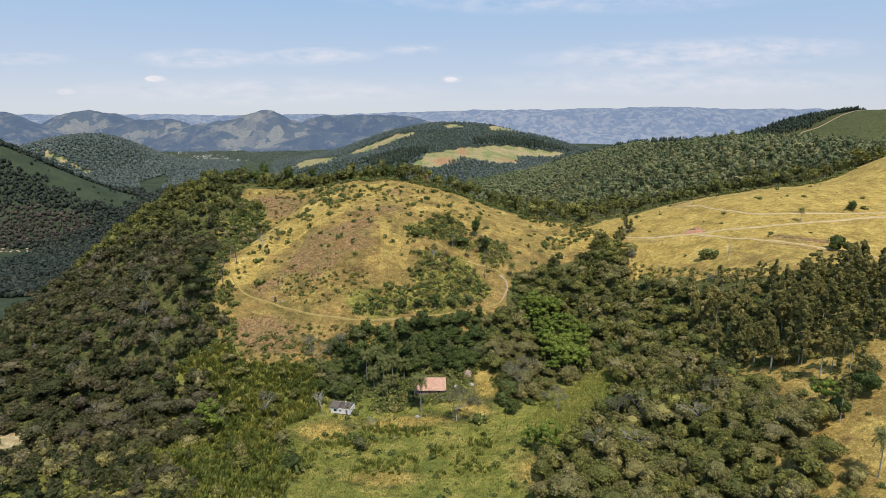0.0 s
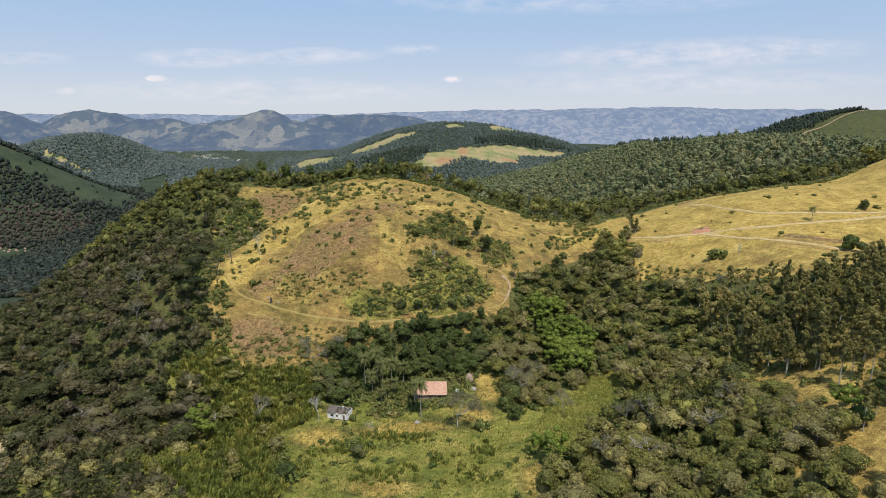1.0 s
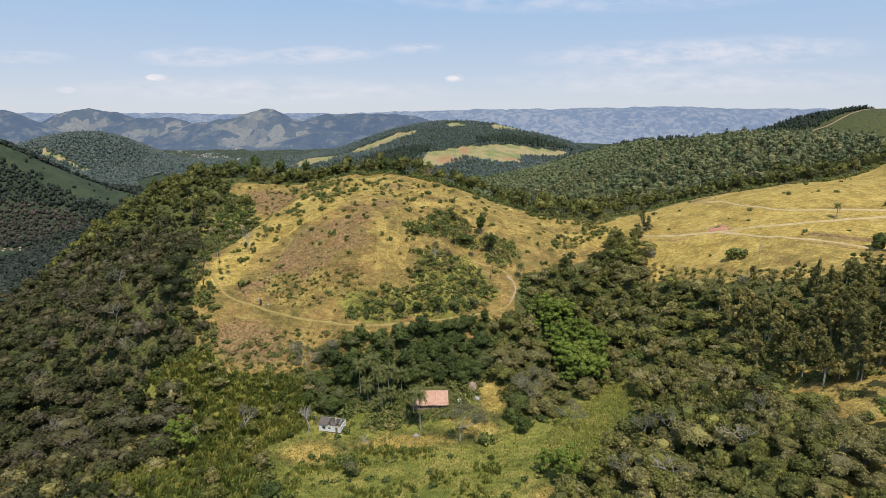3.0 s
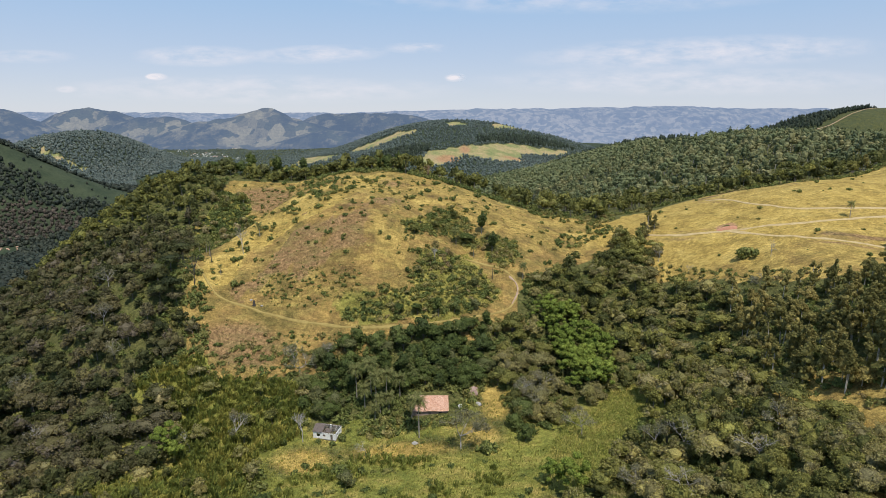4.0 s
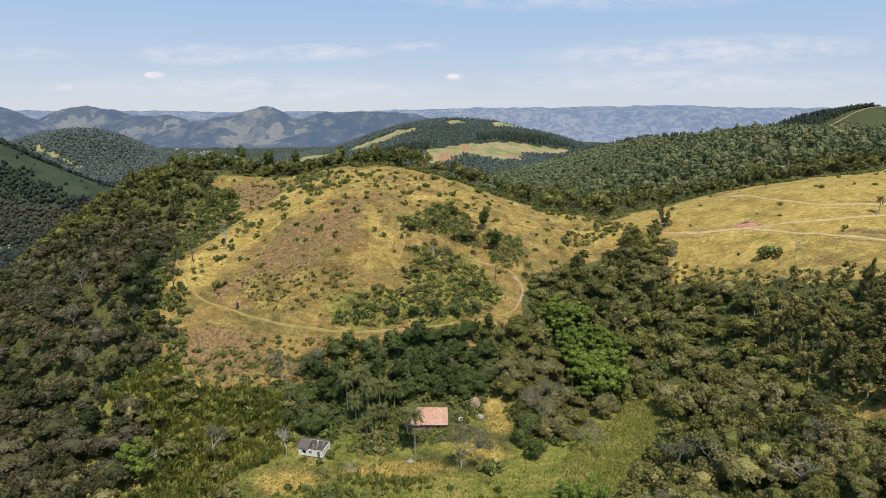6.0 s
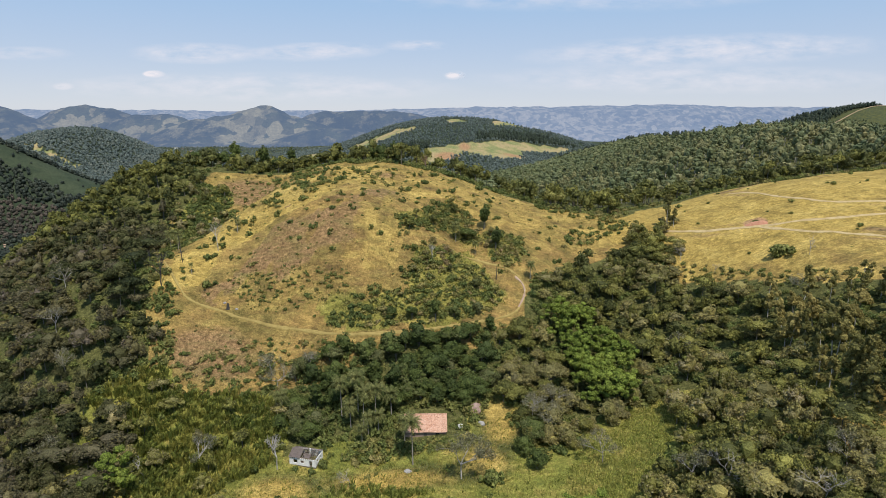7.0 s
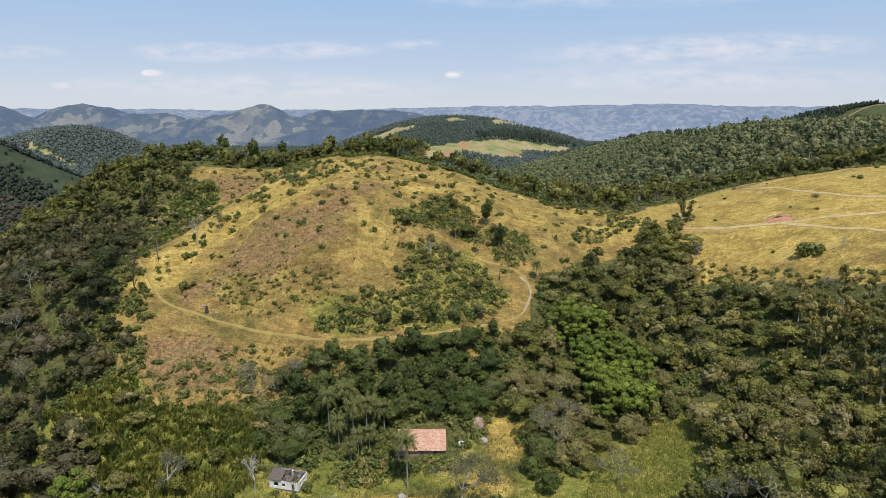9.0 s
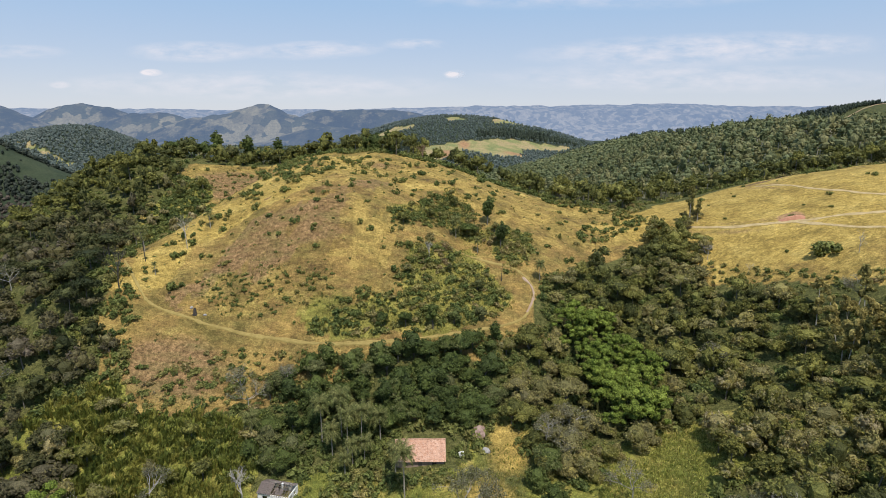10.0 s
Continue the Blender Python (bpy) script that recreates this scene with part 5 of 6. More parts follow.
dead_tree("thin half-bare tree on the grassy spur", -94.7, 301.8, 11, 10, mat=bark_pale, spread_out=0.25, fuzz=140)
dead_tree("thin bare grey tree in the gully scrub", -4.9, 298.5, 7, 16, spread_out=0.25)
dead_tree("thin bare grey tree on the field", 143.4, 286.9, 7, 12, spread_out=0.35)
dead_tree("pale broken tree at the wood's edge", 114.4, 301.8, 5, 13, spread_out=0.4)
dead_tree("reddish leafless tree on the ridge", -11.0, 399.0, 9, 14, mat=mottled("reddish_twigs", (0.20, 0.11, 0.07), (0.36, 0.22, 0.16), 2.0), fuzz=60)
dead_tree("grey leafless tree at the edge of the gully", 106, 318, 7, 15)
for k, (x, y) in enumerate(((-60, 252), (-72, 217), (-118, 219), (-160, 240), (-150, 285), (46, 213), (128, 262), (86, 262), (29, 236), (33, 231), (36, 240), (-46, 254), (-57, 248), (64, 196), (52, 176), (92, 182), (-128, 246), (-140, 262))):
    dead_tree("grey half-bare tree among green crowns", x, y, 10, 20 + k, fuzz=700)

# ---- shrubs and grass ----
SHRUBS = []
for k in range(5):
    leaves = low_bush(600 + k, 240, 0.26, 0.9 + 0.12 * k, 3, True)
    SHRUBS.append(plant_thing("shrub", "small dark green shrub on dry grass", "shrub", "shrubs on the dry grass", [("foliage", leaves, leaf_shrub, "", 0.05)]))
hill_shrubs = clear_of(spread(DRY_HILL, 10.5, 41, 4, 0.75), HILL_TRACK, gap=2.5)
field_shrubs = clear_of(spread(DRY_RIGHT, 17, 42, 4, 0.6), *FIELD_TRACKS, gap=2.5)
field_shrubs = field_shrubs[field_shrubs[:, 0] < 260]
low_shrubs = spread(DRY_LOW, 9, 43, 3, 0.6)
spur_shrubs = clear_of(np.concatenate([spread(GOLD_SPUR, 4.6, 44, 8, 0.6), spread(BROWN_BAND, 5.0, 45, 8, 0.6), spread(HILL_TOP, 5.5, 50, 8, 0.6)]), HILL_TRACK, gap=2.0)
far_shrubs = np.concatenate([spur_shrubs, hill_shrubs])
front_hill = far_shrubs[:, 1] < 292
stand(SHRUBS, np.concatenate([far_shrubs[front_hill], field_shrubs, low_shrubs]), tree_rng, (0.4, 1.4), 0.15)
tagged(new("scattered_shrubs", planted("scattered_shrubs", [(low_bush(610 + k, 130, 0.32, 0.9 + 0.12 * k, 2),) for k in range(5)], far_shrubs[~front_hill], rng, [leaf_scrub], (0.4, 1.9), (0.0, 0.8), 0.15, 30)),
       "small dark green shrubs scattered over the upper hill", "shrub", kind="stuff")
stand(SHRUBS, np.array([(168.3, 297.7), (171.1, 300.0)]), tree_rng, (0.9, 1.3), 0.1)
for x, y, size in ((137.2, 295, 4.4), (139.8, 295.5, 3.4), (134.8, 294.6, 3.2), (-43.6, 216.6, 1.0), (-38.6, 215.2, 1.2), (-36.2, 218.2, 1.6), (-34.5, 222.0, 2.2), (13.5, 207.9, 2.8), (15.5, 209, 2.2), (-51, 175, 3.4), (-29.6, 191.5, 3.0), (228, 325, 2.2), (235, 325, 2.0), (-93, 283, 2.0), (-90, 284.5, 1.6), (-97, 297, 2.0), (-72, 356, 2.2), (-69, 360, 2.0), (-82, 332, 1.8), (-80, 335, 1.6), (-76, 329, 1.5), (-63, 323, 1.7), (-68, 350, 1.8), (-63, 364, 1.9), (-51, 356, 1.6),
                   (-66, 341, 1.7), (-88, 318, 1.5), (-84, 313, 1.3), (-95, 309, 1.4), (-99, 298, 1.5), (-101, 304, 1.3), (-73, 318, 1.3), (-56, 345, 1.5), (-46, 374, 1.8), (-40, 380, 1.6), (-58, 383, 1.7), (-33, 199, 2.6), (-31, 197, 2.3), (-35, 201, 2.0), (-45, 203, 1.8), (-29, 194, 1.6), (-2, 190, 1.2), (2, 200, 1.0), (-56, 188, 2.4), (-52, 183, 2.0), (-58, 196, 2.2)):
    copy_thing(SHRUBS[int(abs(x)) % 5], at_ground(x, y, 33 * x, size, 0.2))
SCRUB_KINDS = [(low_bush(620 + k, 84, 0.40, 0.8 + 0.12 * k, 1),) for k in range(5)]
TUFT_KINDS = [(low_bush(660 + k, 34, 0.5, 0.8, 1),) for k in range(5)]
UNDER_KINDS = [(low_bush(640 + k, 62, 0.30, 1.1, 1),) for k in range(5)]
PALM_YARD = [(-54, 231), (-40, 224), (-20, 227), (-13, 231), (-13, 245), (-40, 245)]
HOUSE_FRONT = [(-34, 226), (-20, 229), (-11, 226), (0, 227), (4, 224), (2, 220), (-8, 221), (-20, 219), (-32, 221)]
MEADOW_SCRUB = [(-52, 205), (-30, 215), (0, 218), (20, 205), (34, 186), (24, 150), (-40, 150), (-48, 175)]
RIGHT_BARE = [(86, 216), (106, 212), (120, 192), (140, 184), (120, 160), (108, 160), (92, 192)]
SPUR_SCRUB = [(-78, 352), (-66, 372), (-58, 380), (-70, 390), (-86, 366)]
SCRUB_LOW = [(-90, 236), (-48, 243), (-20, 258), (20, 268), (34, 282), (10, 284), (-30, 276), (-60, 268), (-100, 250)]
SCRUB_SADDLE = [(40, 300), (60, 330), (90, 350), (100, 384), (60, 394), (46, 380), (84, 366), (60, 345)]
SCRUB_CREST = [(-120, 412), (-60, 402), (0, 396), (50, 398), (92, 380), (96, 392), (40, 416), (-50, 420)]
WEST_SCRUB = [(-144, 402), (-126, 402), (-110, 376), (-102, 354), (-116, 326), (-126, 312), (-134, 335)]
BEND_SCRUB = [(34, 277), (37, 290), (37, 304), (46, 310), (54, 298), (48, 284), (40, 274)]
FIELD_TOP = [(92, 384), (140, 398), (190, 396), (290, 412), (290, 422), (190, 410), (140, 410), (92, 394)]
HOLLOW = [(-134, 395), (-120, 420), (-94, 424), (-92, 405), (-104, 385), (-116, 388)]
FRINGE = [(98, 302), (104, 318), (134, 284), (158, 254), (230, 268), (230, 254), (146, 245), (122, 273)]
BEHIND_HOUSE = [(-15, 242), (7, 242), (9, 238), (12, 243), (14, 250), (-16, 250)]
EDGE_LEFT = [(-116, 238), (-98, 246), (-92, 254), (-100, 266), (-104, 278), (-112, 292), (-118, 308), (-130, 310), (-124, 280), (-114, 258)]
HOUSE_SIDE = [(2, 228), (9, 230), (14, 240), (12, 247), (-14, 247), (-15, 243), (3, 243)]
for plot, step, keep, size, tones, words in ((SCRUB_FRONT, 1.7, 0.72, (0.4, 2.1), (0.0, 1.0), "dense green scrub in the gully of the hill"), (HOUSE_FRONT, 1.9, 0.9, (1.2, 2.4), (0.1, 0.9), "green scrub against the front of the house"), (MEADOW_SCRUB, 6.5, 0.55, (0.4, 1.8), (0.0, 0.7), "scattered green bushes in the clearing"),
                                             (RIGHT_BARE, 3.6, 0.4, (0.4, 1.8), (0.1, 1.0), "olive scrub at the foot of the eucalyptus"), (SPUR_SCRUB, 3, 0.7, (0.8, 1.8), (0.0, 0.5), "dark green scrub on the spur"),
                                             (SCRUB_LOW, 2.6, 0.75, (0.5, 2.0), (0.1, 1.0), "green and rusty scrub below the track"), (SCRUB_SADDLE, 3.4, 0.75, (0.9, 2.4), (0.0, 0.8), "green scrub along the saddle"),
                                             (SCRUB_CREST, 3.4, 0.8, (0.9, 2.6), (0.0, 0.7), "green scrub along the crest of the hill"), (SCRUB_UPPER, 1.7, 0.75, (0.5, 2.0), (0.0, 0.9), "green scrub on the hillside"),
                                             (FIELD_TOP, 2.6, 0.8, (0.8, 2.6), (0.1, 0.9), "olive scrub between the plantation and the field"), (BEND_SCRUB, 1.7, 0.9, (0.7, 2.2), (0.0, 0.8), "green scrub on the bank below the bend of the track"), (WEST_SCRUB, 2.1, 0.9, (0.8, 2.6), (0.0, 0.6), "green scrub on the shaded side of the spur"), (FRINGE, 2.6, 0.7, (0.5, 1.6), (0.3, 1.0), "olive and rusty scrub at the upper edge of the gully wood"), (BEHIND_HOUSE, 1.4, 0.95, (1.3, 2.6), (0.0, 0.7), "dark green bushes behind the house"), (EDGE_LEFT, 2.6, 0.85, (0.8, 2.4), (0.0, 0.8), "green scrub along the edge of the wood"), (HOLLOW, 3.4, 0.6, (0.5, 1.2), (0.5, 1.0), "rusty scrub in the hollow"), (HOUSE_SIDE, 2.6, 0.85, (0.9, 2.0), (0.0, 0.7), "green bushes round the back of the house"),
                                             (DRY_HILL, 4.6, 0.55, (0.25, 0.75), (0.2, 1.0), "low tufts of olive scrub over the hill"), (CANE_LEFT, 4.6, 0.6, (0.8, 2.0), (0.0, 0.7), "green scrub between the canes"),
                                             (FACE_SCRUB, 1.9, 0.8, (0.35, 1.2), (0.1, 0.9), "low olive scrub on the hill's face"), (PALM_YARD, 2.6, 0.85, (1.0, 2.6), (0.0, 0.6), "green bushes under the palms"),
                                             (WOOD_LEFT, 4.6, 0.8, (1.2, 2.4), (0.0, 0.7), "green undergrowth of the wood"), (WOOD_HOUSE, 3.6, 0.85, (1.5, 3.0), (0.0, 0.6), "green undergrowth behind the house"), (WOOD_RIGHT, 4.2, 0.8, (1.5, 3.0), (0.0, 0.8), "green undergrowth of the gully wood"),
                                             (WOOD_LOW, 3.6, 0.85, (1.5, 3.0), (0.0, 0.7), "green undergrowth of the wood"), (WOOD_GAP, 3.4, 0.85, (1.5, 3.0), (0.1, 0.9), "green undergrowth between the woods")):
    pts = clear_of(spread(plot, step, int(60 + step * 10), 9 if plot in (SCRUB_FRONT, SCRUB_UPPER, FACE_SCRUB, SCRUB_LOW) else 4, keep), HILL_TRACK, SADDLE_TRACK, gap=2.2)
    pts = off_sand(pts)
    if plot is WOOD_HOUSE:
        pts = pts[(np.abs(pts[:, 0] + 5.7) > 8.5) | (np.abs(pts[:, 1] - 235) > 7.5)]
    kinds = UNDER_KINDS if "undergrowth" in words else TUFT_KINDS if plot is DRY_HILL else SCRUB_KINDS
    tagged(new("scrub", planted("scrub", kinds, pts, rng, [leaf_scrub], size, tones, 0.2, 16)), words, "scrub", kind="stuff")

CANES = [(cane_tuft(700 + k, 26, 2.6),) for k in range(5)]
TUFTS = [(cane_tuft(720 + k, 12, 0.9),) for k in range(5)]
leaf_straw = leaf_material("dry_grass_blades", [(0.0, (0.27, 0.205, 0.06)), (0.5, (0.43, 0.325, 0.09)), (1.0, (0.56, 0.45, 0.17))])
leaf_grass = leaf_material("green_grass_blades", [(0.0, (0.185, 0.212, 0.046)), (0.5, (0.285, 0.288, 0.064)), (1.0, (0.45, 0.380, 0.112))])
stands = np.concatenate([np.array((cx, cy)) + np.random.default_rng(int(80 + cx)).normal(0, 1, (n, 2)) * (w, d) for cx, cy, w, d, n in
                         ((-33, 199, 4.0, 2.6, 90), (-45, 195, 2.0, 1.5, 22), (-12, 203, 5, 1.6, 40), (-24, 206, 5, 1.5, 30), (-49, 184, 4, 4, 60), (-2, 186, 3, 3, 24), (-20, 178, 6, 3, 60), (8, 176, 5, 4, 40), (14, 192, 3, 5, 30))])
tagged(new("cane_clumps", planted("cane_clumps", CANES, stands, rng, [leaf_grass], (0.4, 1.05), (0.0, 0.5), 0.1, 9)), "upright dark green clumps of cane in the clearing", "cane", kind="stuff")
REEDS = [(34, 184), (36, 205), (39, 218), (41, 230), (57, 230), (64, 240), (74, 242), (76, 236), (68, 222), (64, 210), (48, 190)]
REED_TUFTS = [(cane_tuft(740 + k, 14, 1.3),) for k in range(5)]
leaf_reed = leaf_material("reed_blades", [(0.0, (0.26, 0.29, 0.065)), (0.5, (0.39, 0.39, 0.10)), (1.0, (0.56, 0.48, 0.16))])
canes = off_sand(spread(CANE_LEFT, 1.9, 71, 4, 0.9))
canes = canes[~ragged(canes[:, 0], canes[:, 1], LOW_LEFT, 4, 37) & ~inside(canes[:, 0], canes[:, 1], WOOD_SOUTH)]
tagged(new("cane_thicket", planted("cane_thicket", CANES, canes, rng, [leaf_cane], (0.8, 1.7), (0.0, 0.9), 0.1, 18)), "yellow-green thicket of tall leafy canes", "cane", kind="stuff")
tagged(new("reed_bed", planted("reed_bed", REED_TUFTS, spread(REEDS, 1.15, 72, 3), rng, [leaf_reed], (0.7, 1.2), (0.1, 0.9), 0.05, 8)), "dense bed of green reeds in the valley", "reeds", kind="stuff")
grass = spread(CLEARING, 1.5, 73, 4, 0.9)
grass = grass[grass[:, 1] > 130]
tagged(new("green_grass", planted("green_grass", TUFTS, grass, rng, [leaf_grass], (0.6, 1.5), (0.0, 1.0), 0.05, 9)), "long green and yellow grass in the clearing", "grass", kind="stuff")
YELLOW_PATCH = [(-62, 206), (-46, 214), (-20, 217), (14, 226), (26, 244), (20, 212), (-10, 206), (-44, 198)]
straw = clear_of(np.concatenate([spread(DRY_HILL, 3.0, 74, 4), spread(DRY_LOW, 2.6, 75, 3), spread(YELLOW_PATCH, 1.7, 76, 3)]), HILL_TRACK, gap=2.0)
brown_spot = np.exp(-((straw[:, 0] + 82) / 18) ** 2 - ((straw[:, 1] - 257) / 10) ** 2) + np.exp(-((straw[:, 0] + 114) / 19) ** 2 - ((straw[:, 1] - 403) / 15) ** 2)
worn = np.random.default_rng(8).random(len(straw)) < 0.75 * np.maximum(brown_spot, 0.8 * (inside(straw[:, 0], straw[:, 1], BROWN_BAND) | inside(straw[:, 0], straw[:, 1], FACE_SCRUB)))
straw = straw[~worn]
gully_grass = np.concatenate([spread(SCRUB_FRONT, 1.3, 77, 4), spread(SCRUB_UPPER, 1.5, 78, 4), spread(FACE_SCRUB, 2.2, 79, 6)])
tagged(new("green_grass", planted("green_grass", TUFTS, gully_grass, rng, [leaf_cane], (0.6, 1.5), (0.1, 1.0), 0.05, 9)), "rank green grass between the bushes of the gully", "grass", kind="stuff")
tagged(new("dry_grass", planted("dry_grass", TUFTS, straw, rng, [leaf_straw], (0.4, 1.0), (0.0, 1.0), 0.05, 14)), "tufted dry yellow grass on the hill", "grass", kind="stuff")

# ---- farmhouse and shed ----
def part(name, bm, mat, parent, label=""):
    me = bpy.data.meshes.new(name)
    bm.to_mesh(me)
    bm.free()
    me.materials.append(mat)
    ob = new(name, me)
    ob.parent = parent
    if label:
        tagged(ob, label)
    return ob


def boxes(*items, bevel=0.0):
    """One bmesh of boxes, each (centre, size)."""
    bm = bmesh.new()
    for c, s in items:
        bmesh.ops.create_cube(bm, size=1, matrix=Matrix.Translation(c) @ Matrix.Diagonal((*s, 1)))
    if bevel:
        bmesh.ops.bevel(bm, geom=bm.edges[:], offset=bevel, segments=1, affect='EDGES')
    return bm


def wall_with_holes(length, high, thick, holes):
    """Boxes of a wall along x from its middle, with holes (from, to, sill, top)."""
    out, at = [], -length / 2
    for a, b, s, t in sorted(holes):
        out.append((((at + a) / 2, 0, high / 2), (a - at, thick, high)))
        if s > 0.01:
            out.append((((a + b) / 2, 0, s / 2), (b - a, thick, s)))
        out.append((((a + b) / 2, 0, (t + high) / 2), (b - a, thick, high - t)))
        at = b
    out.append((((at + length / 2) / 2, 0, high / 2), (length / 2 - at, thick, high)))
    return out


def tile_roof_material():
    m, nt, p = material("clay_tiles", 0.9, 0.15)
    f, g = noise_at(nt, 0.9, 5, 0.7), noise_at(nt, 5.0, 4, 0.7)
    colour = ramp(nt, f, [(0.3, (0.34, 0.15, 0.085)), (0.55, (0.50, 0.26, 0.16)), (0.75, (0.60, 0.40, 0.29))])
    colour = blend(nt, ramp(nt, g, [(0.46, (0, 0, 0)), (0.60, (0.85, 0.85, 0.85))]), colour, (0.70, 0.52, 0.42))
    colour = blend(nt, ramp(nt, noise_at(nt, 2.2, 4), [(0.54, (0, 0, 0)), (0.68, (0.8, 0.8, 0.8))]), colour, (0.16, 0.085, 0.06))
    nt.links.new(colour, p.inputs["Base Color"])
    bump(nt, p, g, 0.4, 0.03)
    return m


clay = tile_roof_material()
# plaster coloured dark brown to stand for the shade under the farmhouse eaves
plaster = mottled("shade_brown_plaster", (0.24, 0.16, 0.12), (0.40, 0.30, 0.23), 1.2)
whitewash = mottled("chalky_whitewash", (0.66, 0.63, 0.58), (0.88, 0.86, 0.82), 1.0)
old_wood = mottled("grey_old_timber", (0.11, 0.085, 0.06), (0.24, 0.20, 0.16), 3.0)
grey_tile = mottled("greyed_broken_tiles", (0.075, 0.058, 0.052), (0.21, 0.165, 0.145), 2.5)
glass_mat, _gnt, _gp = material("dusty_glass", 0.15, 0.5)
_gp.inputs["Base Color"].default_value = (0.04, 0.045, 0.05, 1)


def tiled_slope(length, run, rise, pitch=0.30, lap=0.42):
    """Rows of barrel tiles from the ridge down to the eave, as one sheet with waves and laps."""
    cols, rows = int(length / pitch) * 4 + 1, int(math.hypot(run, rise) / lap)
    x = np.linspace(-length / 2, length / 2, cols)
    wave = 0.055 * np.abs(np.sin(np.arange(cols) * np.pi / 4))
    verts = []
    r = np.random.default_rng(5)
    for k in range(rows):
        for end in (0, 1):
            f = (k + end) / rows
            sag = -0.10 * math.sin(math.pi * f) + 0.05 * np.sin(x * 0.9 + 1)
            verts.append(np.stack([x, np.full(cols, -run * f), -rise * f + wave + 0.045 * end + sag + r.normal(0, 0.006, cols)], 1))
    return np.concatenate(verts), grid_tris(2 * rows, cols)


def window_part(parent, x, y, z, w, h, frame_mat, facing=-1):
    frame_bm = boxes(((0, 0, h / 2), (w, 0.08, 0.07)), ((0, 0, -h / 2), (w, 0.08, 0.07)), ((-w / 2, 0, 0), (0.07, 0.08, h)), ((w / 2, 0, 0), (0.07, 0.08, h)), ((0, 0, 0), (0.05, 0.06, h)))
    win = part("window", frame_bm, frame_mat, parent)
    win.matrix_basis = pose(x, y, z)
    part("pane", boxes(((0, 0.01, 0), (w - 0.06, 0.012, h - 0.06))), glass_mat, win)
    return win


def farmhouse():
    root = tagged(new("farmhouse"), "old farmhouse with a weathered terracotta tile roof", "house")
    L, D, H = 12.8, 10.6, 2.5
    front = part("front_wall", boxes(*wall_with_holes(L, H, 0.3, [(-4.6, -3.4, 0.9, 2.0), (-0.5, 0.5, 0.0, 2.1), (3.2, 4.4, 0.9, 2.0)])), plaster, root)
    front.matrix_basis = pose(0, -D / 2, 0)
    back = part("back_wall", boxes(*wall_with_holes(L, H, 0.3, [(-2.6, -1.4, 0.9, 2.0), (2.2, 3.4, 0.9, 2.0)])), plaster, root)
    back.matrix_basis = pose(0, D / 2, 0)
    for s in (-1, 1):
        bm = bmesh.new()
        rim = [(-D / 2 + 0.16, 0), (D / 2 - 0.16, 0), (D / 2 - 0.16, H), (0, H + 2.8), (-D / 2 + 0.16, H)]
        a = [bm.verts.new((s * (L / 2 - 0.15) - 0.15, y, z)) for y, z in rim]
        b = [bm.verts.new((s * (L / 2 - 0.15) + 0.15, y, z)) for y, z in rim]
        bm.faces.new(a[::-1])
        bm.faces.new(b)
        for k in range(5):
            bm.faces.new((a[k], a[(k + 1) % 5], b[(k + 1) % 5], b[k]))
        bmesh.ops.recalc_face_normals(bm, faces=bm.faces[:])
        part("gable_wall", bm, plaster, root)
    part("floor_slab", boxes(((0, 0, -0.45), (L + 0.4, D + 0.4, 0.9))), rock_mat, root)
    for turn in (0, 180):
        v, t = tiled_slope(13.8, 6.1, 3.05)
        slope = new("roof_slope", raw_mesh("roof_slope", v, t, clay, smooth=False))
        slope.parent = root
        slope.matrix_basis = pose(0, 0, H + 3.0, 0, 0, turn)
    cap = tube([(x, 0, H + 3.06 + 0.05 * math.sin(x)) for x in np.linspace(-6.95, 6.95, 24)], [0.17] * 24, 8)
    ob = new("ridge_cap", raw_mesh("ridge_cap", *cap, clay, smooth=True))
    ob.parent = root
    tagged(ob, "pale mortared ridge tiles")
    for x in (-6.2, -3.1, 0.0, 3.1, 6.2):
        part("rafter_end", boxes(((x, -5.75, H - 0.02), (0.12, 0.9, 0.14))), old_wood, root)
    for x in (-4.0, 3.8):
        window_part(root, x, -D / 2, 1.45, 1.16, 1.06, old_wood)
    door = part("door", boxes(((0, 0, 1.03), (0.96, 0.06, 2.04)), ((0, -0.04, 0.5), (0.8, 0.02, 0.7)), ((0, -0.04, 1.5), (0.8, 0.02, 0.8))), old_wood, root, "closed grey timber door")
    door.matrix_basis = pose(0, -D / 2, 0)
    part("handle", boxes(((0.38, -0.09, 1.0), (0.04, 0.08, 0.12))), rock_mat, door)
    root.matrix_basis = pose(-5.7, 235.2, -1.0, 0, 0, 1.5)


farmhouse()


